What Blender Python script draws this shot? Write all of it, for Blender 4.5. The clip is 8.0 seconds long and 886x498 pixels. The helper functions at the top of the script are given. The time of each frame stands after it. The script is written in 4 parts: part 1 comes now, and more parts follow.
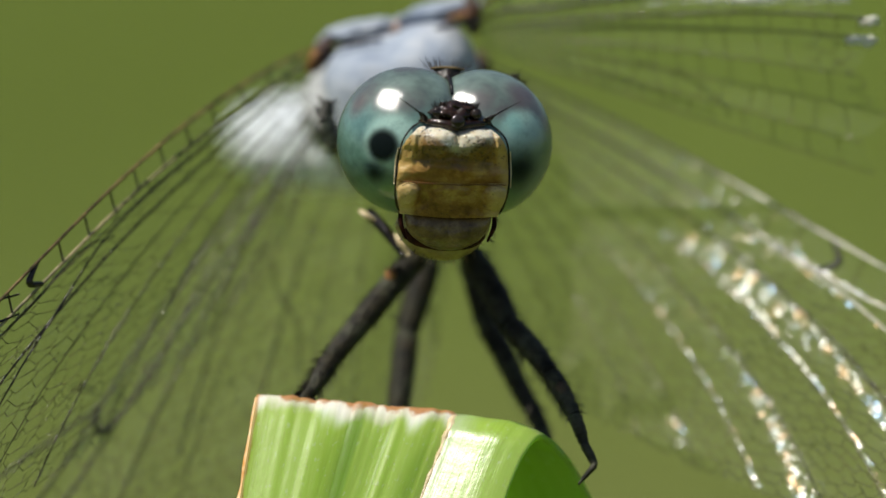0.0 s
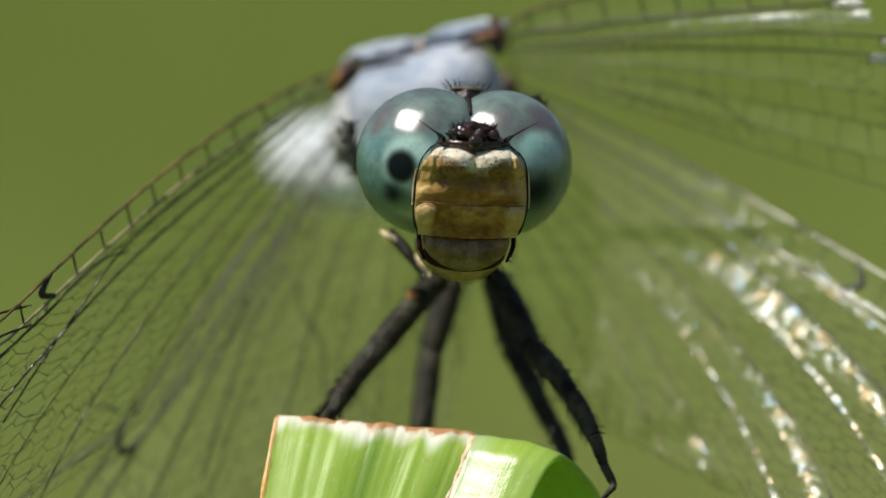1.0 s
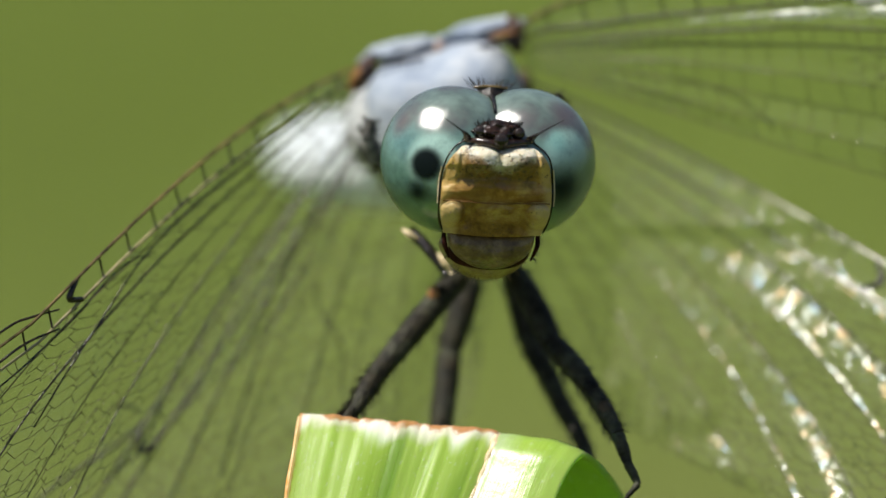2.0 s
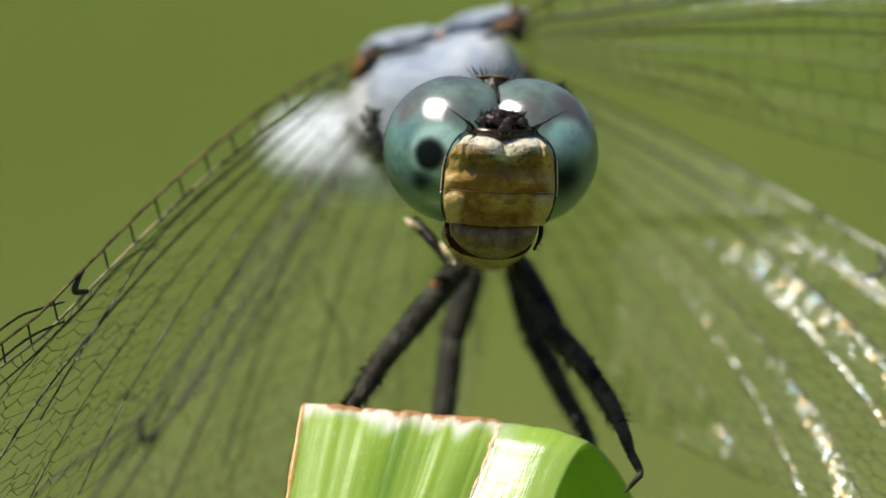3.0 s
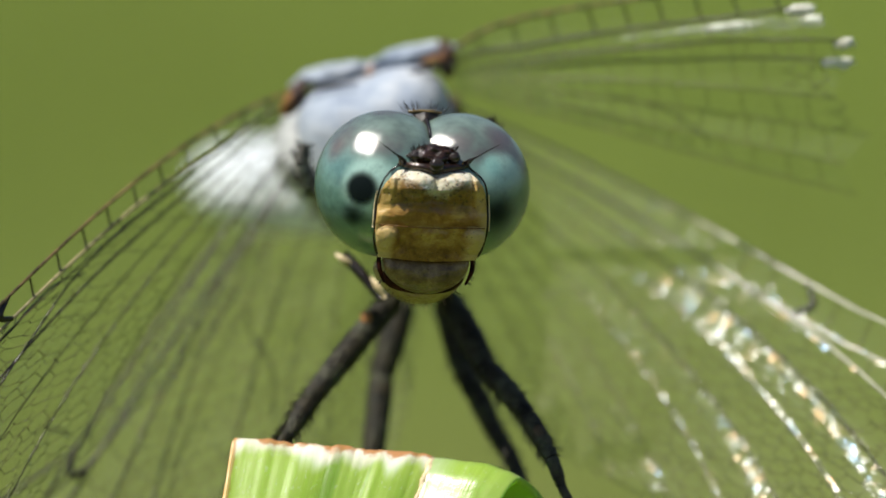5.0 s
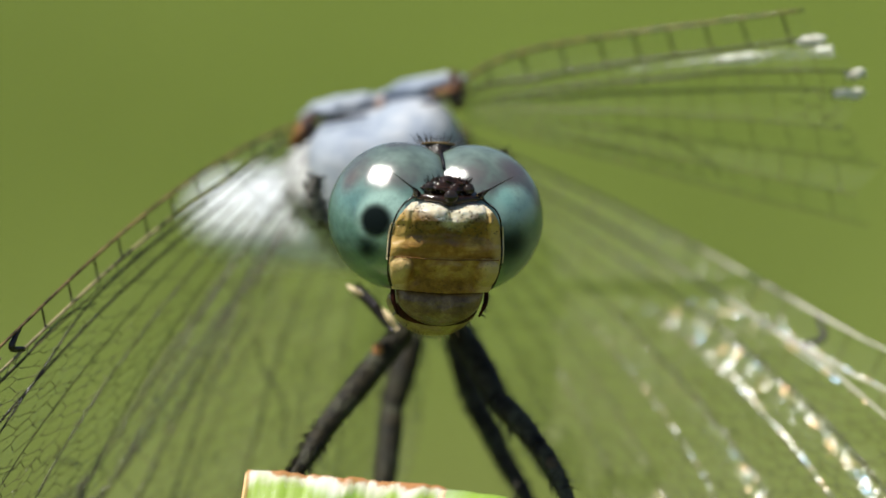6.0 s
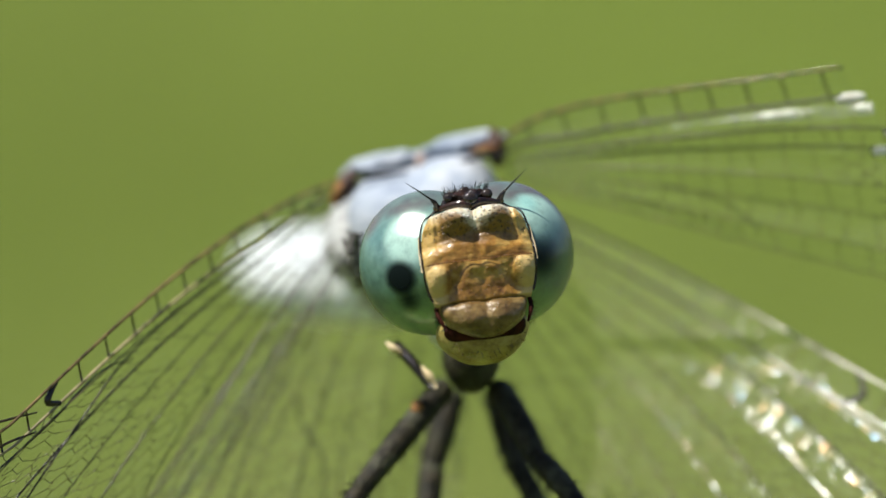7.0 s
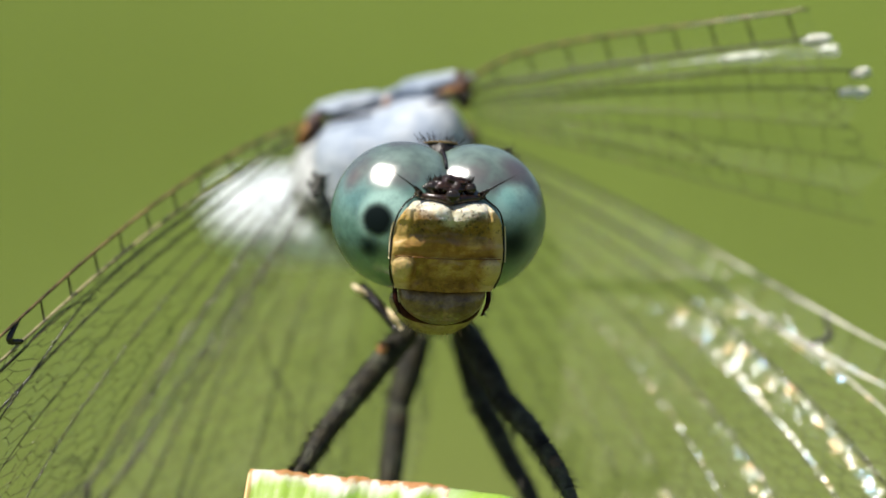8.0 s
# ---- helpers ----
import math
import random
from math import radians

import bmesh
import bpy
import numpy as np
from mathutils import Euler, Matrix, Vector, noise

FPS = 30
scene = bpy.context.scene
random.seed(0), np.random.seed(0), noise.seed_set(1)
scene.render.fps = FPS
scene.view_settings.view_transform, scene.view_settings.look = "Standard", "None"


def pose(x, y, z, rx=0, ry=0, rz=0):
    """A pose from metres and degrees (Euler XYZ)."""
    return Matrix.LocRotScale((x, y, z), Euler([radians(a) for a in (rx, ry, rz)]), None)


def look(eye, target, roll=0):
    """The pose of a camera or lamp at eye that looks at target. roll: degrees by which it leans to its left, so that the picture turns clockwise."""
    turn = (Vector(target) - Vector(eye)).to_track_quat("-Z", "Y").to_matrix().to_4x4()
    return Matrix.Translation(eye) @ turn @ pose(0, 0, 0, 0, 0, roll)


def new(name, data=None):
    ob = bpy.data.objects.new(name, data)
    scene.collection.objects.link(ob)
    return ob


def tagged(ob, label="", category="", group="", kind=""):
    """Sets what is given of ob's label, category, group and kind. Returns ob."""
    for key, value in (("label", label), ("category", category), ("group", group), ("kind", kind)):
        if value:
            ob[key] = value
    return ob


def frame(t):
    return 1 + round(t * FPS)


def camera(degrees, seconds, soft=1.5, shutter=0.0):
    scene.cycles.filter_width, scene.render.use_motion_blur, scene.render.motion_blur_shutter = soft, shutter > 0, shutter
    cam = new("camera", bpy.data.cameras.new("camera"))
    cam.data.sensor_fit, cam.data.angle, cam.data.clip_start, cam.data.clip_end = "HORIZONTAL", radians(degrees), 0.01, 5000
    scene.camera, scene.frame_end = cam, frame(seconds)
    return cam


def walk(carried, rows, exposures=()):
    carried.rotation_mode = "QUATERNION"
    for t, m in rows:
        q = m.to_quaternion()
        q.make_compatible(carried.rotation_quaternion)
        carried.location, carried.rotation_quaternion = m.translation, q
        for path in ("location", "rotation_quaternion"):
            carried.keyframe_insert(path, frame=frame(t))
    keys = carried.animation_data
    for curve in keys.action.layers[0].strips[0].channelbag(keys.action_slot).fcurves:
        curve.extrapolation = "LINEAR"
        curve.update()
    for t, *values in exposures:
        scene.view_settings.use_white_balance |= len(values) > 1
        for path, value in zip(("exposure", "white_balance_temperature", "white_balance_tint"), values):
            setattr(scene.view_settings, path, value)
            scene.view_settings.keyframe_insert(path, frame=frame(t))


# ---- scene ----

# The dragonfly's head is the origin of RIG, whose y axis is the line of sight, tilted 12 degrees down.
TILT = 12
RIG = pose(0, 0, 0.5, -TILT)
DIST = 0.3

cam = camera(5.441, 8.0)
cam.data.dof.use_dof = True
cam.data.dof.focus_distance = 0.2985
cam.data.dof.aperture_fstop = 28.0
cam.data.dof.aperture_blades = 7
# seconds, sideways shift in mm, pitch, turn in degrees
PATH = [(0, 0, -0.6674, 0.0011), (0.5, 1.7, -0.5931, 0.3606), (1, 6, -0.5399, 1.2666), (1.5, 2.3, -0.5292, 0.6623),
        (3, -2, -0.6142, -0.0970), (3.5, -1.3, -0.5028, -0.0313), (4, -2, -0.4334, -0.2724), (4.5, -3, -0.4122, -0.5553),
        (5.8, -7.6, -0.2834, -1.5856), (6, -8.3, -0.2049, -1.6398), (6.5, -7, 0.0344, -1.1395), (6.9, -6.4, 0.1368, -1.0247),
        (7, -6.1, 0.1472, -0.9843), (7.1, -5.8, 0.1194, -0.9404), (7.5, -4.5, 0.0132, -0.8602), (8, -4, -0.2101, -0.8011)]
walk(cam, [(t, RIG @ pose(x * 0.001, -DIST, 0, 90 + p, 0, r)) for t, x, p, r in PATH],
     exposures=[(0, 0.08), (1, 0.16), (1.5, 0.37), (3, 0.27), (3.5, 0.21), (4, 0.45), (4.5, 0.39), (6, 0.41), (6.5, 0.55), (7, 0.61), (8, 0.66)])

# ---- world and sun ----
SUN_TO = (RIG.to_3x3() @ Vector((-0.43, -0.25, 0.87))).normalized()
world = bpy.data.worlds.new("world")
scene.world = world
world.use_nodes = True
wn = world.node_tree
sky = wn.nodes.new("ShaderNodeTexSky")
sky.sky_type = 'NISHITA'
sky.sun_disc = False
sky.sun_elevation = math.asin(SUN_TO.z)
sky.sun_rotation = math.atan2(SUN_TO.x, SUN_TO.y)
wn.links.new(sky.outputs[0], wn.nodes["Background"].inputs[0])
wn.nodes["Background"].inputs[1].default_value = 0.068
sun_data = bpy.data.lights.new("sun", 'SUN')
sun_data.energy = 4.8
sun_data.angle = radians(0.55)
sun_data.color = (1.0, 0.955, 0.88)
sun = new("sun", sun_data)
sun.matrix_world = look(SUN_TO * 5, (0, 0, 0))


# ---- materials ----
class Mat:
    """A node material under construction."""

    def __init__(self, name, rough=0.5, spec=0.5):
        self.m = bpy.data.materials.new(name)
        self.m.use_nodes = True
        self.t = self.m.node_tree
        self.n, self.l = self.t.nodes, self.t.links
        self.b = self.n["Principled BSDF"]
        self.out = self.n["Material Output"]
        self.b.inputs["Roughness"].default_value = rough
        self.b.inputs["Specular IOR Level"].default_value = spec
        self.co = self.n.new("ShaderNodeTexCoord").outputs["Object"]

    def add(self, kind, **inputs):
        node = self.n.new(kind)
        for key, value in inputs.items():
            sock = node.inputs[int(key[1:])] if key[0] == "i" and key[1:].isdigit() else node.inputs[key]
            if isinstance(value, bpy.types.NodeSocket):
                self.l.new(value, sock)
            else:
                sock.default_value = value
        return node

    def mapped(self, scale):
        node = self.add("ShaderNodeMapping", Vector=self.co)
        node.inputs["Scale"].default_value = scale if hasattr(scale, "__len__") else (scale,) * 3
        return node.outputs[0]

    def noise(self, scale, detail=4.0, rough=0.55, vec=None, warp=0.0):
        return self.add("ShaderNodeTexNoise", Vector=vec or self.co, Scale=scale, Detail=detail, Roughness=rough, Distortion=warp).outputs[0]

    def ramp(self, fac, stops):
        node = self.add("ShaderNodeValToRGB", Fac=fac)
        el = node.color_ramp.elements
        while len(el) < len(stops):
            el.new(0.5)
        for e, (p, c) in zip(el, stops):
            e.position = p
            e.color = (*c, 1) if hasattr(c, "__len__") else (c, c, c, 1)
        return node.outputs[0]

    def mix(self, fac, a, b, mode='MIX'):
        node = self.n.new("ShaderNodeMix")
        node.data_type, node.blend_type = 'RGBA', mode
        for sock, value in ((node.inputs[0], fac), (node.inputs[6], a), (node.inputs[7], b)):
            if isinstance(value, bpy.types.NodeSocket):
                self.l.new(value, sock)
            elif hasattr(value, "__len__"):
                sock.default_value = (*value, 1)
            else:
                sock.default_value = value
        return node.outputs[2]

    def math(self, op, a, b=0.0, c=0.0):
        node = self.n.new("ShaderNodeMath")
        node.operation = op
        for sock, value in zip(node.inputs, (a, b, c)):
            if isinstance(value, bpy.types.NodeSocket):
                self.l.new(value, sock)
            else:
                sock.default_value = value
        return node.outputs[0]

    def axis(self, vec=None):
        node = self.add("ShaderNodeSeparateXYZ", Vector=vec or self.co)
        return node.outputs

    def near(self, place, inner, outer):
        """1 within inner mm of a place (mm, object space), falling to 0 at outer."""
        node = self.n.new("ShaderNodeVectorMath")
        node.operation = 'DISTANCE'
        self.l.new(self.co, node.inputs[0])
        node.inputs[1].default_value = [v * 0.001 for v in place]
        r = self.n.new("ShaderNodeMapRange")
        r.interpolation_type = 'SMOOTHSTEP'
        self.l.new(node.outputs[1], r.inputs[0])
        for k, v in zip((1, 2, 3, 4), (inner * 0.001, outer * 0.001, 1.0, 0.0)):
            r.inputs[k].default_value = v
        return r.outputs[0]

    def band(self, value, lo, hi):
        r = self.n.new("ShaderNodeMapRange")
        r.interpolation_type = 'SMOOTHSTEP'
        self.l.new(value, r.inputs[0])
        r.inputs[1].default_value, r.inputs[2].default_value = lo, hi
        return r.outputs[0]

    def colour(self, c):
        self.set("Base Color", c)
        return self

    def set(self, name, value):
        if isinstance(value, bpy.types.NodeSocket):
            self.l.new(value, self.b.inputs[name])
        elif hasattr(value, "__len__"):
            self.b.inputs[name].default_value = (*value, 1) if self.b.inputs[name].type == 'RGBA' else value
        else:
            self.b.inputs[name].default_value = value
        return self

    def bump(self, height, mm, strength=1.0):
        node = self.add("ShaderNodeBump", Height=height, Strength=strength, Distance=mm * 0.001)
        self.l.new(node.outputs[0], self.b.inputs["Normal"])
        return self


def mat_eye():
    k = Mat("compound_eye", 0.5, 0.2)
    x, y, z = k.axis()
    wob = k.math('MULTIPLY_ADD', k.noise(420, 3), 0.0022, z)
    up = k.band(wob, 0.0010, 0.0024)
    teal = k.ramp(k.noise(480, 4, 0.6), [(0.34, (0.035, 0.10, 0.092)), (0.5, (0.105, 0.215, 0.18)), (0.66, (0.21, 0.35, 0.29))])
    low = k.band(z, -0.0021, -0.0008)
    teal = k.mix(low, (0.10, 0.22, 0.11), teal)
    grey = k.ramp(k.noise(650, 3), [(0.34, (0.14, 0.20, 0.165)), (0.5, (0.095, 0.13, 0.108)), (0.62, (0.085, 0.085, 0.075)), (0.74, (0.085, 0.066, 0.06))])
    rim = k.math('MULTIPLY', k.band(wob, 0.0004, 0.0012), k.band(wob, 0.0022, 0.0014))
    c = k.mix(up, teal, grey)
    c = k.mix(k.math('MULTIPLY', rim, 0.3), c, (0.20, 0.40, 0.34))
    c = k.mix(k.math('MULTIPLY', k.near((2.1, -1.1, 1.35), 0.25, 0.9), 0.6), c, (0.10, 0.05, 0.055))
    c = k.mix(k.math('MULTIPLY', k.near((3.05, -0.5, 1.15), 0.1, 0.75), 0.7), c, (0.26, 0.46, 0.42))
    c = k.mix(k.math('MULTIPLY', k.near((-2.9, -0.9, 1.0), 0.1, 0.7), 0.7), c, (0.11, 0.06, 0.05))
    # pale ring round each dark spot
    for place in ((-2.0, -2.05, -0.14), (2.35, -1.9, 0.15)):
        c = k.mix(k.math('MULTIPLY', k.near(place, 0.6, 1.15), 0.95), c, (0.38, 0.58, 0.49))
    c = k.mix(k.math('MULTIPLY', k.near((1.95, -2.1, 0.62), 0.1, 0.6), 0.8), c, (0.25, 0.50, 0.45))
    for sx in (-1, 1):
        # limb darkening painted in: the eye's colour falls to blue-black at its side
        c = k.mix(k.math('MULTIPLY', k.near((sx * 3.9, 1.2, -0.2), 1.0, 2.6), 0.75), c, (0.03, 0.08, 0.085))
    # the low side away from the sun, painted darker still
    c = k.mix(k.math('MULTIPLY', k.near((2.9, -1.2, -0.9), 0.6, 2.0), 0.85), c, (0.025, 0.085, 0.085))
    c = k.mix(k.ramp(k.noise(2600, 3, 0.7), [(0.45, 0.0), (0.75, 0.35)]), c, (0.04, 0.07, 0.07))
    k.colour(c).set("Coat Weight", 1.0).set("Coat Roughness", 0.155).set("Coat IOR", 1.95)
    return k.m


def mat_pupil(name, strength, core):
    """A dark spot that thins out to its rim."""
    k = Mat(name, 0.5, 0.1)
    k.colour((0.004, 0.008, 0.008))
    x, y, z = k.axis()
    r = k.math('SQRT', k.math('ADD', k.math('POWER', x, 2.0), k.math('POWER', z, 2.0)))
    k.set("Alpha", k.math('MULTIPLY', k.band(r, 0.00060, core), strength))
    return k.m


def mat_face(name, light, mid, dark, speck=0.5, gloss=0.42, lobes=False):
    k = Mat(name, gloss, 0.32)
    big = k.noise(1100, 6, 0.68)
    c = k.ramp(big, [(0.36, dark), (0.5, mid), (0.64, light)])
    if lobes:
        # the swollen side lobes are cream
        x, y, z = k.axis()
        wide = k.math('MULTIPLY_ADD', k.noise(1500, 3), 0.0005, k.math('ABSOLUTE', x))
        c = k.mix(k.math('MULTIPLY', k.band(wide, 0.00130, 0.00165), 0.7), c, (0.62, 0.46, 0.19))
    spots = k.add("ShaderNodeTexVoronoi", Vector=k.co, Scale=8500.0, Randomness=1.0).outputs["Distance"]
    pores = k.ramp(spots, [(0.10, 1.0), (0.26, 0.0)])
    keep = k.ramp(k.noise(1500, 2), [(0.46, 0.0), (0.6, 1.0)])
    c = k.mix(k.math('MULTIPLY', k.math('MULTIPLY', pores, keep), speck), c, (0.03, 0.018, 0.008))
    k.colour(c)
    k.set("Subsurface Weight", 0.08).set("Subsurface Radius", (0.0006, 0.0003, 0.00012)).set("Subsurface Scale", 0.5)
    h = k.math('ADD', k.math('MULTIPLY', k.noise(9000, 3), 0.4), k.math('MULTIPLY', k.noise(2400, 3), 1.0))
    h = k.math('SUBTRACT', h, k.math('MULTIPLY', pores, 0.3))
    k.set("Coat Weight", 0.3).set("Coat Roughness", 0.09)
    return k.bump(h, 0.07, 0.9).m


def mat_frons():
    """Two bleached, pitted lobes, a brown-mottled shield with painted shade under them, pale gold cheek strips and a
    smooth golden band below.
    """
    k = Mat("frons_cuticle", 0.42, 0.35)
    x, y, z = k.axis()
    side = k.math('ABSOLUTE', x)
    wob = k.math('MULTIPLY_ADD', k.math('SUBTRACT', k.noise(1900, 4, 0.6), 0.5), 0.0009, z)
    gold = k.ramp(k.noise(1300, 5, 0.65), [(0.36, (0.16, 0.062, 0.008)), (0.5, (0.36, 0.178, 0.030)), (0.62, (0.54, 0.33, 0.085))])
    gold = k.mix(k.ramp(k.noise(1.0, 4, 0.6, k.mapped((500, 500, 4200))), [(0.42, 0.6), (0.56, 0.0)]), gold, (0.22, 0.11, 0.018))
    pale = k.ramp(k.noise(2200, 4, 0.7), [(0.35, (0.50, 0.43, 0.27)), (0.55, (0.64, 0.60, 0.47)), (0.7, (0.74, 0.73, 0.66))])
    # pale lobes reach lowest beside the middle line
    dip = k.math('ABSOLUTE', k.math('SUBTRACT', side, 0.00012))
    zz = k.math('MULTIPLY_ADD', dip, -0.42, wob)
    crest = k.band(zz, -0.00062, -0.00028)
    c = k.mix(crest, gold, pale)
    # brown mottled shield: dense pits, plus the shade under the lobes painted in
    belt = k.math('MULTIPLY', k.band(wob, -0.00100, -0.00076), k.band(zz, -0.00014, -0.00040))
    belt = k.math('MULTIPLY', belt, k.band(side, 0.00135, 0.00105))
    mott = k.ramp(k.noise(2600, 5, 0.75), [(0.34, 0.12), (0.55, 0.92)])
    c = k.mix(k.math('MULTIPLY', belt, mott), c, (0.15, 0.080, 0.020))
    # reddish shadow line over the seam
    seam = k.math('MULTIPLY', k.band(z, -0.00118, -0.00134), k.noise(1800, 3))
    c = k.mix(seam, c, (0.20, 0.075, 0.015))
    cheek = k.math('MULTIPLY', k.band(k.math('MULTIPLY_ADD', wob, 0.35, side), 0.00098, 0.00132), k.band(wob, 0.00045, -0.0001))
    c = k.mix(k.math('MULTIPLY', cheek, 0.65), c, (0.58, 0.40, 0.125))
    spots = k.add("ShaderNodeTexVoronoi", Vector=k.co, Scale=7800.0, Randomness=0.9).outputs["Distance"]
    pits = k.ramp(k.math('MULTIPLY_ADD', belt, -0.09, spots), [(0.14, 1.0), (0.31, 0.0)])
    field = k.math('MULTIPLY', k.band(wob, -0.0009, -0.0004), k.ramp(k.noise(1300, 2), [(0.34, 0.4), (0.5, 1.0)]))
    pits = k.math('MULTIPLY', pits, field)
    c = k.mix(k.math('MULTIPLY', pits, 0.9), c, (0.045, 0.024, 0.008))
    k.colour(c)
    k.set("Subsurface Weight", 0.08).set("Subsurface Radius", (0.0006, 0.0003, 0.00012)).set("Subsurface Scale", 0.5)
    wrinkle = k.noise(1.0, 4, 0.6, k.mapped((900, 900, 3800)))
    h = k.math('SUBTRACT', k.math('ADD', k.noise(3000, 4), wrinkle), k.math('MULTIPLY', pits, 0.9))
    k.set("Coat Weight", 0.25).set("Coat Roughness", 0.15)
    return k.bump(h, 0.07, 0.8).m


def mat_dark(name, c1, c2, rough=0.35, scale=3000, mm=0.05, spec=0.5):
    k = Mat(name, rough, spec)
    k.colour(k.ramp(k.noise(scale, 4), [(0.35, c1), (0.7, c2)]))
    return k.bump(k.noise(scale * 2.5, 4), mm, 0.8).m


def mat_leg():
    """Black leg cuticle with greyish dust and a few rusty patches."""
    k = Mat("leg_cuticle", 0.55, 0.2)
    c = k.ramp(k.noise(2200, 4), [(0.35, (0.004, 0.004, 0.002)), (0.7, (0.034, 0.028, 0.014))])
    c = k.mix(k.ramp(k.noise(900, 5, 0.7), [(0.46, 0.0), (0.68, 0.6)]), c, (0.10, 0.105, 0.065))
    c = k.mix(k.ramp(k.noise(700, 3, 0.6, k.mapped((1.0, 1.0, 1.3))), [(0.66, 0.0), (0.76, 0.4)]), c, (0.15, 0.08, 0.04))
    k.colour(c)
    return k.bump(k.noise(5500, 4), 0.14, 0.8).m


def mat_pruinose(name, a, b, c, rough=0.75):
    k = Mat(name, rough, 0.25)
    n1 = k.noise(450, 5, 0.6)
    col = k.ramp(n1, [(0.30, a), (0.5, b), (0.7, c)])
    col = k.mix(k.math('MULTIPLY', k.noise(6000, 3), 0.35), col, b)
    k.colour(col)
    k.set("Sheen Weight", 0.25).set("Sheen Roughness", 0.4)
    h = k.math('MULTIPLY_ADD', k.noise(900, 4, 0.6), 4.0, k.noise(5000, 4))
    return k.bump(h, 0.04, 0.7).m


def mat_membrane(name, sheen, root=0.0, pleated=False):
    k = Mat(name, 0.45, 0.3)
    k.colour(k.ramp(k.noise(700, 3), [(0.35, (0.54, 0.56, 0.33)), (0.65, (0.78, 0.80, 0.56))]))
    cell = k.add("ShaderNodeTexVoronoi", Vector=k.co, Scale=1600.0, Randomness=1.0).outputs["Distance"]
    h = k.math('ADD', cell, k.math('MULTIPLY', k.noise(900, 3), 0.9))
    depth, rough = 0.00005, 0.15
    if pleated:
        # fine creases that run along the veins
        uv = k.n.new("ShaderNodeUVMap").outputs[0]
        u, v, _ = k.axis(uv)
        along = k.add("ShaderNodeCombineXYZ", X=u, Y=k.math('MULTIPLY', v, 3.0)).outputs[0]
        h = k.math('ADD', k.math('MULTIPLY', k.noise(1.3, 3, 0.5, along), 0.9), k.math('MULTIPLY', cell, 0.55))
        depth, rough = 0.00005, 0.15
    bump = k.add("ShaderNodeBump", Height=h, Strength=0.9, Distance=depth).outputs[0]
    k.l.new(bump, k.b.inputs["Normal"])
    clear = k.add("ShaderNodeBsdfTransparent", Color=(0.98, 0.99, 0.96, 1))
    milky = k.n.new("ShaderNodeMixShader")
    haze = k.ramp(k.noise(240, 4, 0.6), [(0.3, 0.018), (0.7, 0.045)] if pleated else [(0.3, 0.028), (0.7, 0.075)])
    if root:
        # more haze near the hinge
        haze = k.math('MULTIPLY_ADD', k.near((2.0, 0.8, 0), 0.8, 4.6), root, haze)
    k.l.new(haze, milky.inputs[0])
    k.l.new(clear.outputs[0], milky.inputs[1])
    k.l.new(k.b.outputs[0], milky.inputs[2])
    # thin-film tints in the glints
    film_tint = k.ramp(k.noise(2000, 2), [(0.36, (0.40, 0.62, 1.0)), (0.44, (0.92, 0.97, 1.0)), (0.56, (1.0, 0.98, 0.94)), (0.64, (1.0, 0.60, 0.38))])
    gloss = k.add("ShaderNodeBsdfAnisotropic", Color=film_tint, Roughness=rough, Normal=bump)
    both = k.n.new("ShaderNodeMixShader")
    both.inputs[0].default_value = sheen
    k.l.new(milky.outputs[0], both.inputs[1])
    k.l.new(gloss.outputs[0], both.inputs[2])
    k.l.new(both.outputs[0], k.out.inputs[0])
    return k.m


def mat_glint_vein(name, start, scale, pale):
    """A shiny vein, dark near the root, then pale with painted bead-like glints."""
    k = Mat(name, 0.25, 0.7)
    x, y, z = k.axis()
    glint_mask = k.ramp(k.noise(scale, 3, 0.6), [(0.42, 0.0), (0.58, 1.0)])
    far = k.band(x, start, start + 0.005)
    c = k.mix(k.math('MULTIPLY', glint_mask, far), (0.03, 0.024, 0.014), pale)
    k.colour(k.mix(k.math('MULTIPLY', k.band(x, 0.0128, 0.0140), 0.7), c, [v * 0.8 for v in pale]))
    return k.m


def mat_glint_strip():
    """Whitish, half-clear strip that paints a patchy glint on the membrane."""
    k = Mat("glint_strip", 0.25, 0.5)
    k.colour((0.80, 0.80, 0.72))
    k.set("Alpha", k.ramp(k.noise(900, 3), [(0.38, 0.05), (0.66, 0.55)]))
    return k.m


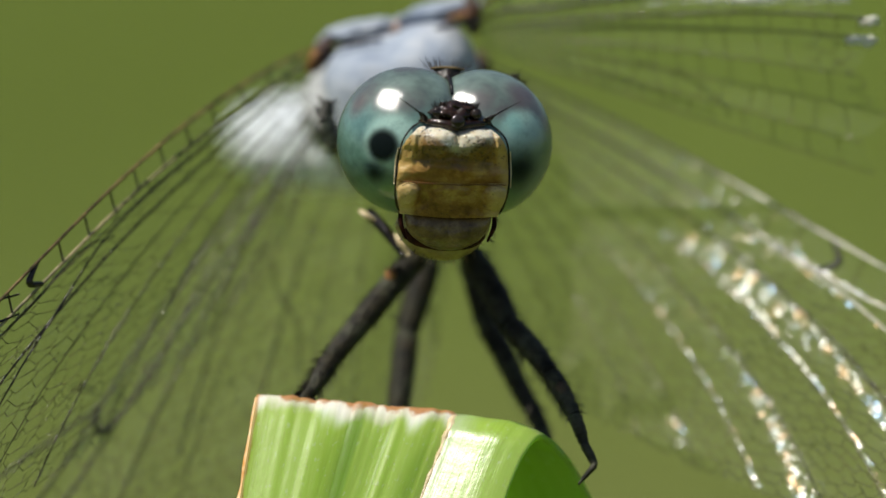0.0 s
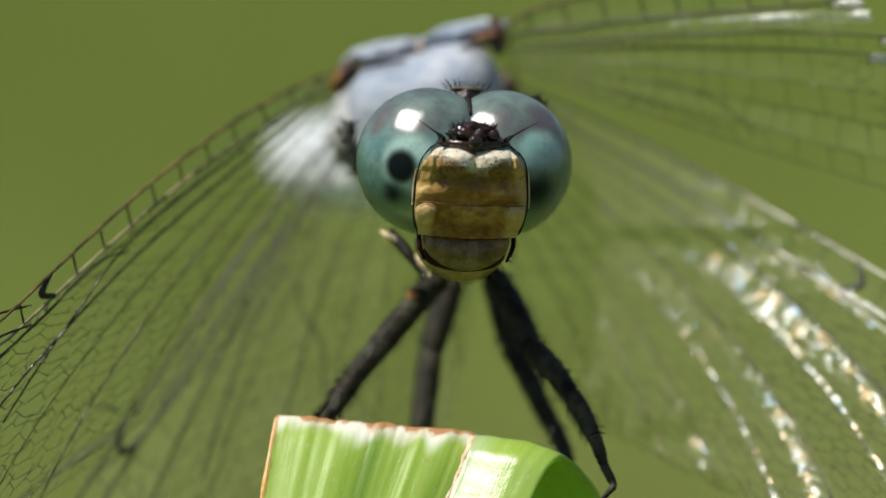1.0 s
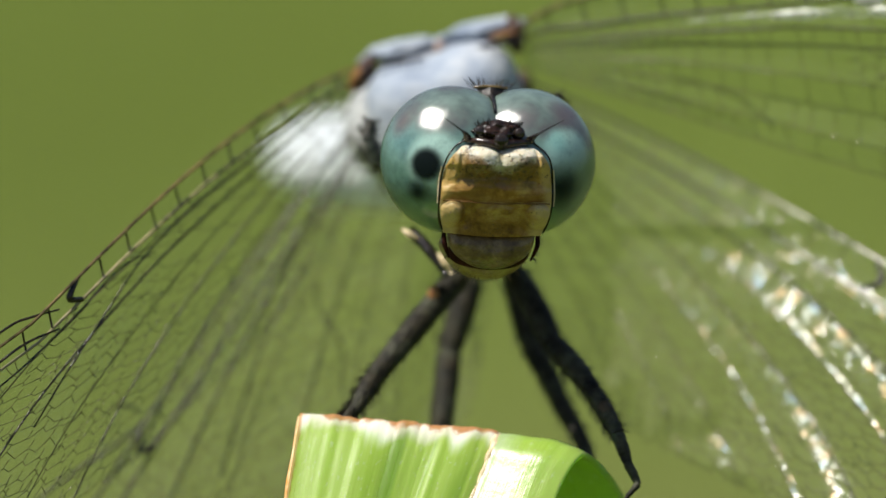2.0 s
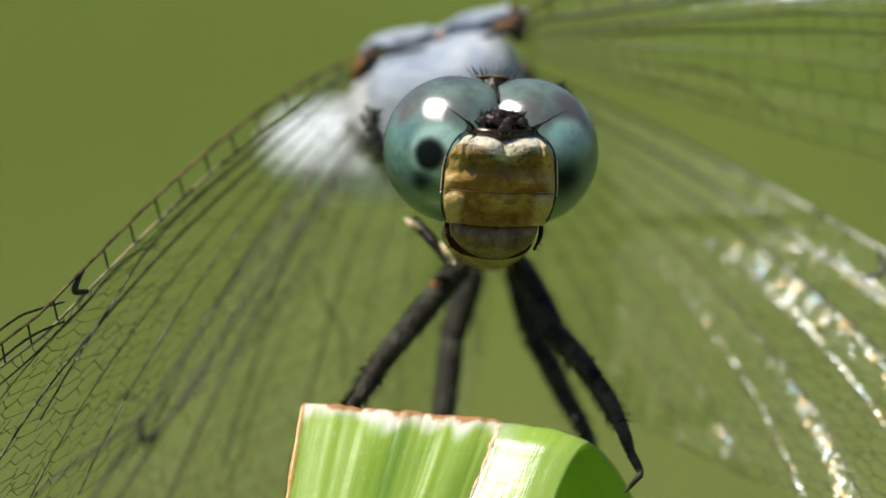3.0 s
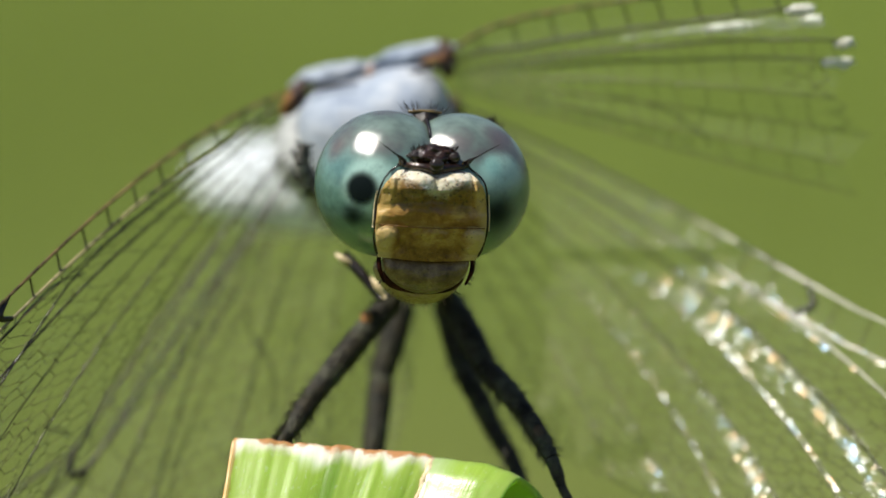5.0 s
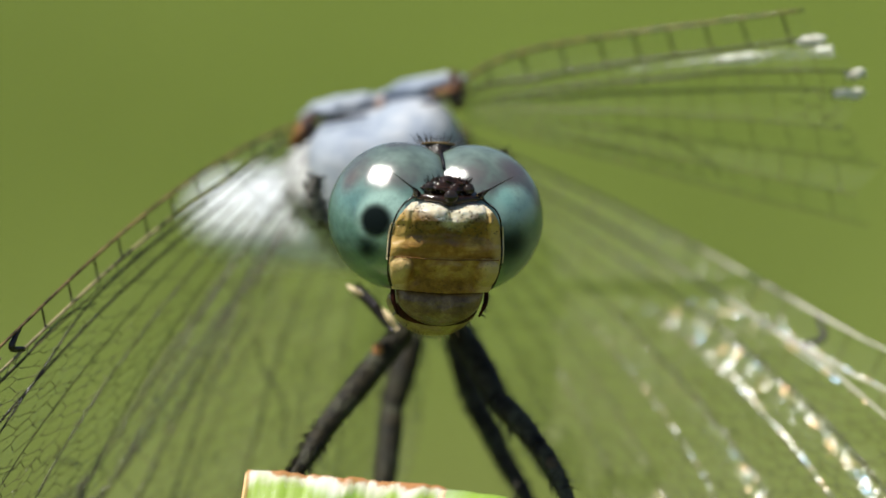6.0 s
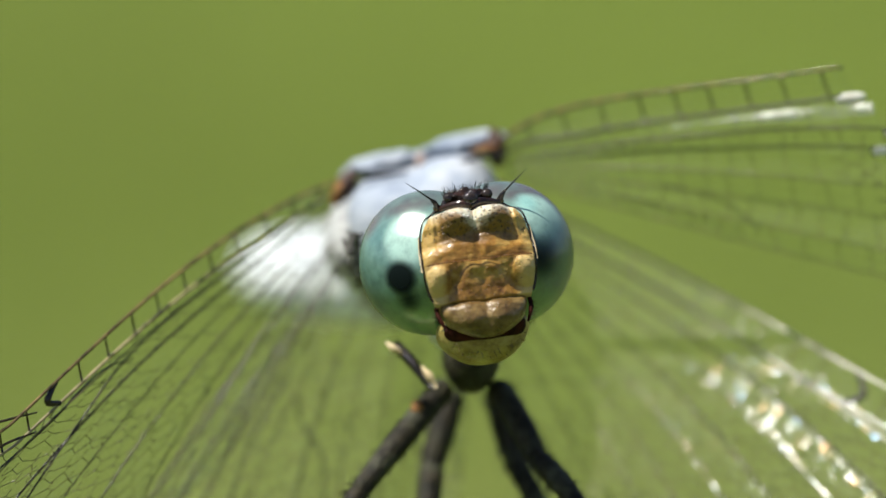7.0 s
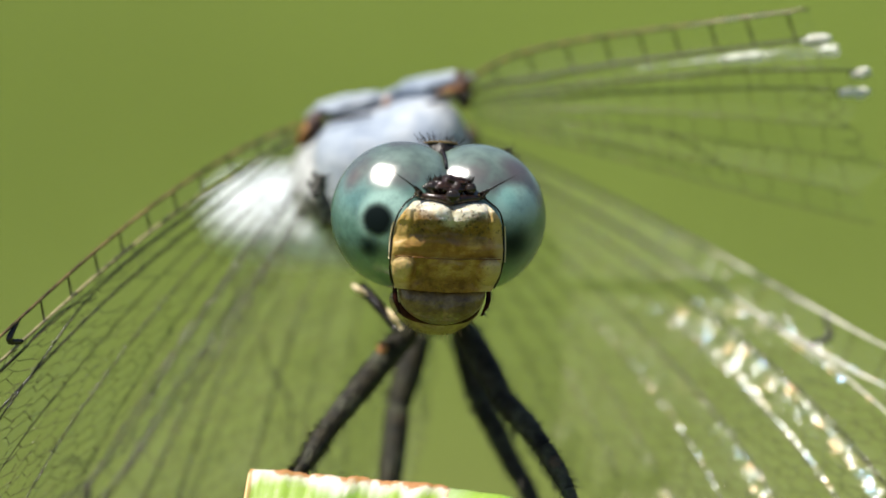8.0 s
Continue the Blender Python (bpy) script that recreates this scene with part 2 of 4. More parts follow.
def mat_leaf():
    k = Mat("reed_blade", 0.36, 0.9)
    uv = k.n.new("ShaderNodeUVMap").outputs[0]
    u, v, _ = k.axis(uv)
    # u runs across the blade in mm, v down from the torn end in mm
    across = k.add("ShaderNodeCombineXYZ", X=u, Y=k.math('MULTIPLY', v, 0.06)).outputs[0]
    fine = k.noise(5.0, 4, 0.7, across)
    wide = k.noise(0.9, 2, 0.5, across)
    c = k.ramp(fine, [(0.28, (0.42, 0.58, 0.07)), (0.5, (0.52, 0.68, 0.11)), (0.75, (0.62, 0.77, 0.19))])
    c = k.mix(k.ramp(wide, [(0.4, 0.0), (0.65, 0.6)]), c, (0.60, 0.74, 0.19))
    # pale flecks and scuffs
    fleck = k.ramp(k.noise(7.0, 3, 0.6, k.add("ShaderNodeCombineXYZ", X=u, Y=k.math('MULTIPLY', v, 0.5)).outputs[0]), [(0.60, 0.0), (0.68, 0.6)])
    c = k.mix(fleck, c, (0.72, 0.80, 0.46))
    ragged = k.math('MULTIPLY_ADD', k.noise(1.6, 4, 0.6, uv), -0.9, v)
    patch = k.math('MULTIPLY_ADD', k.noise(0.8, 3, 0.6, k.add("ShaderNodeCombineXYZ", X=u, Y=2.0).outputs[0]), -1.85, v)
    for lo, hi in ((3.0, 3.7), (4.45, 4.7)):
        dark = k.math('MULTIPLY', k.band(u, lo, lo + 0.2), k.band(u, hi, hi - 0.15))
        c = k.mix(k.math('MULTIPLY', dark, 0.65), c, (0.15, 0.30, 0.02))
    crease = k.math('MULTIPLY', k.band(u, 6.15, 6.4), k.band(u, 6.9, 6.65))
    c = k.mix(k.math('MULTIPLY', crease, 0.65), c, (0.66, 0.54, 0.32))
    # white sun highlight painted into the colour, right of the crease
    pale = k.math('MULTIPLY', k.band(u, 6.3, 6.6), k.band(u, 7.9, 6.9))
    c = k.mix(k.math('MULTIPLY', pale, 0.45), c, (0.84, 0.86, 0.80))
    bleach = k.band(patch, -0.25, -0.95)
    c = k.mix(k.math('MULTIPLY', bleach, 0.85), c, (0.86, 0.88, 0.90))
    c = k.mix(k.math('MULTIPLY', k.band(ragged, 0.15, -0.30), 0.8), c, (0.80, 0.74, 0.58))
    burn = k.band(ragged, -0.22, -0.42)
    c = k.mix(k.math('MULTIPLY', burn, 0.9), c, (0.42, 0.16, 0.03))
    side = k.band(k.math('MULTIPLY_ADD', k.noise(2.0, 3, 0.5, uv), -0.25, u), 0.02, -0.08)
    c = k.mix(k.math('MULTIPLY', side, 0.9), c, (0.45, 0.21, 0.05))
    k.colour(c)
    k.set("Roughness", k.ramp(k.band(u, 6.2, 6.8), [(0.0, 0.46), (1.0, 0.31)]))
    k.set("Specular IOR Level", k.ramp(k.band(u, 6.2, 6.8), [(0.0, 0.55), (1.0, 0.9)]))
    h = k.math('ADD', k.math('MULTIPLY', k.noise(2.6, 3, 0.6, across), 1.2), k.math('MULTIPLY', fine, 0.5))
    h = k.math('MULTIPLY_ADD', k.noise(1.1, 4, 0.6, uv), 1.3, h)
    k.bump(h, 0.03, 0.6)
    trans = k.add("ShaderNodeBsdfTranslucent", Color=k.mix(0.6, c, (0.40, 0.80, 0.02)))
    both = k.n.new("ShaderNodeMixShader")
    k.l.new(k.math('MULTIPLY_ADD', bleach, -0.48, 0.55), both.inputs[0])
    k.l.new(k.b.outputs[0], both.inputs[1])
    k.l.new(trans.outputs[0], both.inputs[2])
    k.l.new(both.outputs[0], k.out.inputs[0])
    return k.m


def mat_ground():
    k = Mat("meadow", 0.9, 0.1)
    c = k.ramp(k.noise(2.2, 6, 0.55), [(0.30, (0.070, 0.088, 0.013)), (0.5, (0.092, 0.128, 0.019)), (0.7, (0.125, 0.148, 0.030))])
    c = k.mix(k.math('MULTIPLY', k.noise(40, 4), 0.5), c, (0.080, 0.115, 0.016))
    # paler patches of the meadow
    c = k.mix(k.math('MULTIPLY', k.near((250, 1650, 0), 100, 900), 0.75), c, (0.155, 0.175, 0.050))
    c = k.mix(k.math('MULTIPLY', k.near((900, 2900, 0), 200, 1300), 0.5), c, (0.125, 0.175, 0.026))
    k.colour(c)
    return k.bump(k.noise(60, 4), 20, 0.6).m


def mat_grass():
    k = Mat("grass", 0.55, 0.3)
    r = k.n.new("ShaderNodeNewGeometry").outputs["Random Per Island"]
    k.colour(k.mix(k.math('MULTIPLY', k.noise(9, 3), 0.4), k.ramp(r, [(0.0, (0.07, 0.10, 0.014)), (0.6, (0.11, 0.145, 0.02)), (1.0, (0.17, 0.17, 0.04))]), (0.10, 0.12, 0.03)))
    return k.m


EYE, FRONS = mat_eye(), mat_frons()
PUPIL, FAINT = mat_pupil("pseudopupil", 0.98, 0.00027), mat_pupil("faint_pseudopupil", 0.75, 0.0)
CLYPEUS = mat_face("clypeus_cuticle", (0.50, 0.325, 0.09), (0.31, 0.16, 0.030), (0.14, 0.058, 0.010), 0.7, 0.42, True)
LABRUM = mat_face("labrum_cuticle", (0.28, 0.19, 0.070), (0.15, 0.092, 0.030), (0.06, 0.033, 0.010), 0.25, 0.30)
LABIUM = mat_face("labium_cuticle", (0.40, 0.32, 0.10), (0.28, 0.205, 0.055), (0.15, 0.095, 0.022), 0.2)
SKIN = mat_face("joint_skin", (0.22, 0.10, 0.025), (0.15, 0.065, 0.014), (0.08, 0.03, 0.008), 0.0)
BLACK = mat_dark("black_cuticle", (0.004, 0.0035, 0.003), (0.02, 0.012, 0.008), 0.22)
BURNT = mat_dark("dried_edge", (0.62, 0.28, 0.05), (0.90, 0.72, 0.42), 0.5, 1300, 0.06, 0.35)
WETDARK = mat_dark("wet_brown_cuticle", (0.008, 0.0035, 0.002), (0.04, 0.017, 0.007), 0.17, 2500, 0.015)
OCELLUS = mat_dark("ocellus", (0.012, 0.008, 0.006), (0.03, 0.021, 0.015), 0.12, 3000, 0.01)
GAPE = mat_dark("dark_red_mouth", (0.012, 0.003, 0.002), (0.05, 0.012, 0.006), 0.75, 3000, 0.05, 0.08)
LEG = mat_leg()
DUSTY = mat_dark("dusty_cuticle", (0.02, 0.018, 0.015), (0.34, 0.32, 0.28), 0.6, 2600, 0.15)
RUST = mat_dark("rust_hinge", (0.012, 0.006, 0.004), (0.11, 0.040, 0.012), 0.45)
CREAM = mat_dark("cream_cuticle", (0.55, 0.42, 0.22), (0.75, 0.62, 0.40), 0.45)
MARK = mat_dark("orange_mark", (0.30, 0.20, 0.16), (0.48, 0.34, 0.27), 0.6)
BLUE = mat_pruinose("blue_bloom", (0.17, 0.215, 0.29), (0.32, 0.365, 0.43), (0.54, 0.555, 0.56))
FLANK = mat_pruinose("flank_bloom", (0.36, 0.38, 0.41), (0.52, 0.53, 0.54), (0.66, 0.64, 0.60))
WHITE = mat_pruinose("white_bloom", (0.76, 0.82, 0.92), (0.86, 0.90, 0.96), (0.91, 0.94, 0.97))
VEIN = mat_dark("wing_vein", (0.008, 0.006, 0.005), (0.05, 0.032, 0.016), 0.25)
AMBER = mat_dark("amber_vein", (0.025, 0.018, 0.009), (0.24, 0.165, 0.065), 0.13, 1500, 0.02)
MEMBRANE, BLADE, MEADOW, GRASS = mat_membrane("wing_membrane", 0.0095), mat_leaf(), mat_ground(), mat_grass()
GLINT_WHITE = mat_dark("glint_white_membrane", (0.55, 0.52, 0.42), (0.85, 0.84, 0.78), 0.3, 2500, 0.03)
GLINT_STRIP = mat_glint_strip()
MEMBRANE_CREASED = mat_membrane("creased_membrane", 0.0085, 0.0, True)
PALE_GLINT_VEIN, GLINT_VEIN = mat_glint_vein("pale_glint_vein", 0.0075, 900, (0.60, 0.58, 0.44)), mat_glint_vein("dark_glint_vein", -0.004, 1300, (0.36, 0.30, 0.15))
MEMBRANE_FRONT = mat_membrane("forewing_membrane", 0.0095, 0.06)
NET = mat_dark("net_vein", (0.035, 0.035, 0.018), (0.13, 0.105, 0.05), 0.25, 900)
GOLD_HAIR = mat_dark("golden_hair", (0.08, 0.05, 0.015), (0.20, 0.13, 0.045), 0.4)
ORANGE = mat_dark("orange_hinge", (0.16, 0.06, 0.012), (0.42, 0.20, 0.05), 0.5)
HAIR = mat_dark("bristle", (0.006, 0.005, 0.004), (0.03, 0.02, 0.012), 0.4)


# ---- mesh helpers; all in millimetres ----
def part(name, bm, material, parent, label="", smooth=True, mm=0.001):
    bmesh.ops.scale(bm, vec=(mm, mm, mm), verts=bm.verts)
    me = bpy.data.meshes.new(name)
    bm.to_mesh(me)
    bm.free()
    me.materials.append(material)
    if smooth:
        me.polygons.foreach_set("use_smooth", [True] * len(me.polygons))
    ob = new(name, me)
    ob.parent = parent
    if label:
        ob["label"] = label
    return ob


def ball(centre, radii, shape=None, seg=40, rings=24, turn=None):
    """An ellipsoid in mm, with an optional shape(v) that moves each unit-sphere vertex first."""
    bm = bmesh.new()
    bmesh.ops.create_uvsphere(bm, u_segments=seg, v_segments=rings, radius=1.0)
    t = turn or Matrix()
    for v in bm.verts:
        p = shape(v.co.copy()) if shape else v.co
        v.co = t.to_3x3() @ Vector((p.x * radii[0], p.y * radii[1], p.z * radii[2])) + Vector(centre)
    return bm


def smooth_path(points, n):
    """A Catmull-Rom line through points, n samples a span."""
    p = [Vector(q) for q in points]
    p = [p[0] * 2 - p[1]] + p + [p[-1] * 2 - p[-2]]
    out = []
    for i in range(1, len(p) - 2):
        a, b, c, d = p[i - 1], p[i], p[i + 1], p[i + 2]
        for j in range(n):
            t = j / n
            out.append(0.5 * (2 * b + (c - a) * t + (2 * a - 5 * b + 4 * c - d) * t * t + (3 * b - a - 3 * c + d) * t ** 3))
    out.append(p[-2].copy())
    return out


def tube(points, radii, sides=8, bm=None, flat=1.0):
    """A capped tube along points; radii is a number or one for each point."""
    bm = bm or bmesh.new()
    pts = [Vector(p) for p in points]
    if not hasattr(radii, "__len__"):
        radii = [radii] * len(pts)
    rings = []
    ref = Vector((0.31, 0.2, 0.93))
    for i, p in enumerate(pts):
        d = (pts[min(i + 1, len(pts) - 1)] - pts[max(i - 1, 0)]).normalized()
        x = d.cross(ref).normalized()
        y = d.cross(x)
        rings.append([bm.verts.new(p + (x * math.cos(a) + y * math.sin(a) * flat) * radii[i])
                      for a in (2 * math.pi * k / sides for k in range(sides))])
    for r0, r1 in zip(rings, rings[1:]):
        for k in range(sides):
            bm.faces.new((r0[k], r0[(k + 1) % sides], r1[(k + 1) % sides], r1[k]))
    bm.faces.new(rings[0])
    bm.faces.new(list(reversed(rings[-1])))
    return bm


def spread(radii, n):
    """Radii given at knots, spread over n samples a span."""
    out = []
    for a, b in zip(radii, radii[1:]):
        out += [a + (b - a) * (3 * (j / n) ** 2 - 2 * (j / n) ** 3) for j in range(n)]
    return out + [radii[-1]]


# ---- ground ----
def build_ground():
    bm = bmesh.new()
    bmesh.ops.create_grid(bm, x_segments=140, y_segments=140, size=1.0)
    for v in bm.verts:
        v.co.x = math.copysign(abs(v.co.x) ** 3.2 * 400, v.co.x)
        v.co.y = math.copysign(abs(v.co.y) ** 3.2 * 400, v.co.y)
        v.co.z = 0.02 * noise.noise(v.co * 1.7) + 0.15 * noise.noise(v.co * 0.11) * min(1, v.co.length / 12) - 0.01
    ob = part("ground", bm, MEADOW, None, mm=1.0)
    tagged(ob, "sunlit green meadow ground, blurred far behind", "ground", kind="structure")


def build_grass():
    rng = random.Random(4)
    verts, faces = [], []
    for _ in range(16000):
        rad, ang = 0.06 + 7.0 * rng.random() ** 0.8, rng.random() * 6.283
        x, y = rad * math.cos(ang), rad * math.sin(ang)
        h, w, a = 0.04 + 0.09 * rng.random(), 0.0025 + 0.002 * rng.random(), rng.random() * 6.283
        lean = (rng.random() - 0.5) * 0.09, (rng.random() - 0.5) * 0.09
        i = len(verts)
        for k, t in enumerate((0, 0.5, 1)):
            cx, cy = x + lean[0] * t * t, y + lean[1] * t * t
            ww = w * (1 - t * 0.85)
            verts += [(cx - math.cos(a) * ww, cy - math.sin(a) * ww, h * t - 0.015), (cx + math.cos(a) * ww, cy + math.sin(a) * ww, h * t - 0.015)]
        faces += [(i, i + 1, i + 3, i + 2), (i + 2, i + 3, i + 5, i + 4)]
    me = bpy.data.meshes.new("grass")
    me.from_pydata(verts, [], faces)
    me.materials.append(GRASS)
    tagged(new("grass", me), "short green meadow grass on the ground", "grass", kind="stuff")


# ---- the torn reed blade ----
def build_leaf():
    leaf = new("reed_leaf")
    leaf.matrix_world = RIG
    tagged(leaf, "green ribbed reed leaf with a torn brown upper edge", "leaf")

    def sheet(name, fn, nu, nv, thick, label=""):
        bm = bmesh.new()
        uvl = bm.loops.layers.uv.new("UVMap")
        grid = [[None] * (nv + 1) for _ in range(nu + 1)]
        coord = {}
        for i in range(nu + 1):
            for j in range(nv + 1):
                p, uv = fn(i / nu, j / nv)
                grid[i][j] = bm.verts.new(p)
                coord[grid[i][j]] = uv
        for i in range(nu):
            for j in range(nv):
                f = bm.faces.new((grid[i][j], grid[i][j + 1], grid[i + 1][j + 1], grid[i + 1][j]))
                for lo in f.loops:
                    lo[uvl].uv = coord[lo.vert]
        ob = part(name, bm, BLADE, leaf, label)
        solid = ob.modifiers.new("thickness", 'SOLIDIFY')
        solid.thickness, solid.offset = thick * 0.001, 0
        return ob

    # drop(v): finely spaced near the torn end, then down to the ground
    def drop(v):
        return 6.0 * v / 0.8 if v < 0.8 else 6.0 + 490 * ((v - 0.8) / 0.2) ** 2

    def edge(u):
        return (-8.28 - 0.085 * u + 0.10 * noise.noise((u * 1.3, 2.2, 0)) + 0.05 * noise.noise((u * 4, 7, 0)))

    def flat(u, v):
        x = u * 6.35
        d = drop(v)
        rib = 0.09 * math.sin(x * 1.9 + 0.6) + 0.03 * math.sin(x * 4.3 + 1) - 0.09 * math.exp(-((x - 4.75) / 0.16) ** 2) - 0.04 * math.exp(-((x - 2.9) / 0.2) ** 2)
        lean = -0.16 * d if d < 8 else -1.28 - 0.004 * (d - 8)
        back = -0.35 + rib * min(1, 0.35 + d * 0.4) + 0.02 * (x - 3) ** 2 + 0.5 * math.exp(-d * 1.8) - (0.5 * d if d < 10 else 5.0 - 0.02 * (d - 10))
        return Vector((-6.0 + x + lean * (1 + 1.6 * u), back, edge(x) - d)), (x, d + 0.25 * noise.noise((x, 1, d)))

    sheet("blade", flat, 90, 60, 0.28)

    def fold(u, v):
        # v: 0 the front wall's foot, 0.5 the ridge, 1 the back wall's foot, which spreads like a roof
        ridge_z = -8.93 - 0.34 * u ** 1.3 - 0.30 * u ** 6 + 0.06 * noise.noise((u * 4, 3, 1))
        s = (v - 0.5) * 2
        r, arc = 1.1, 0.36
        if abs(s) < arc:
            a = s / arc * math.pi / 2 * 0.8
            y, dz, d = 0.6 + r * math.sin(a), r * (math.cos(a) - 1), r * abs(a)
        else:
            k = (abs(s) - arc) / (1 - arc)
            fall = 6.0 * k + 24 * k ** 5
            a0 = math.pi / 2 * 0.8
            y = 0.6 + math.copysign(r * math.sin(a0) + (0.5 if s < 0 else 1.1) * min(6, fall), s)
            dz, d = r * (math.cos(a0) - 1) - fall, r * a0 + fall
        drop_z = min(5, -dz)
        x = 0.36 - (1 - u) * 0.42 * drop_z + u * (2.75 - 0.76 * drop_z ** 0.6) if s < 0 else 0.36 + u * (2.75 + 1.05 * drop_z ** 0.62)
        y -= (1.25 * u - 0.33 * u * u) * (s < arc)
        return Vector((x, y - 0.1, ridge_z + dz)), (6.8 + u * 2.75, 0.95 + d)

    sheet("folded_margin", fold, 30, 60, 0.22, "curled right margin with a white highlight painted beside its crease")
    # the dried lip of the tear, thick and thin, along the blade and over the fold, and the blade's dry margin
    def lip(name, pts, r, label=""):
        rad = [r * (1 + 0.55 * noise.noise((p.x * 2.1, 5, p.z * 2)) + 0.25 * noise.noise((p.x * 7, 1, 0))) for p in pts]
        pts = [p + Vector((0, 0, 0.05 * noise.noise((p.x * 3.3, 8, 0)))) for p in pts]
        part(name, tube(pts, rad, 7), CREAM if name == "crease" else BURNT, leaf, label)
    lip("torn_lip", [flat(i / 120, 0)[0] for i in range(121)], 0.085, "dried orange-brown edge")
    lip("torn_lip", [fold(i / 60, 0.5)[0] + Vector((0, 0.05, 0.02)) for i in range(61)], 0.075, "dried orange-brown edge")
    lip("dry_margin", [flat(0, 0.8 * i / 80)[0] for i in range(81)], 0.085, "dry orange margin")
    lip("crease", [fold(0.0, 0.5 - 0.42 * i / 60)[0] + Vector((0.02 * math.sin(i * 0.5), -0.03, 0)) for i in range(61)], 0.12, "dry cream crease beside the fold")
    return leaf


# ---- dragonfly ----
def faceted_eye(centre, radii, turn):
    """A compound eye: a smooth core covered with small domed facets."""
    core = ball(centre, [r * 0.996 for r in radii], seg=64, rings=40, turn=turn)
    t = turn.to_3x3()
    count, step, size = 25000, math.pi * (3 - math.sqrt(5)), 0.0425
    verts, faces = [], []
    for i in range(count):
        z = 1 - 2 * (i + 0.5) / count
        r = math.sqrt(1 - z * z)
        u = Vector((z, r * math.cos(i * step), r * math.sin(i * step)))
        if u.y > 0.35:
            continue
        n = t @ Vector((u.x / radii[0], u.y / radii[1], u.z / radii[2])).normalized()
        p = t @ Vector((u.x * radii[0], u.y * radii[1], u.z * radii[2])) + Vector(centre)
        a = n.cross(Vector((0.1, 0.2, 0.97))).normalized()
        b = n.cross(a)
        k0, spin = len(verts), (i * 2.399) % 1.047
        verts.append(p + n * (0.0112 if p.z > -0.9 else 0.006))
        verts += [p + (a * math.cos(q) + b * math.sin(q)) * size for q in (spin + k * math.pi / 3 for k in range(6))]
        faces += [(k0, k0 + 1 + k, k0 + 1 + (k + 1) % 6) for k in range(6)]
    me = bpy.data.meshes.new("facets")
    me.from_pydata(verts, [], faces)
    core.from_mesh(me)
    bpy.data.meshes.remove(me)
    return core


REST = pose(0.00005, 0, 0, 0, 2, 8)
TIPPED = pose(-0.0002, -0.0002, 0.0005, -29, -7, 8)


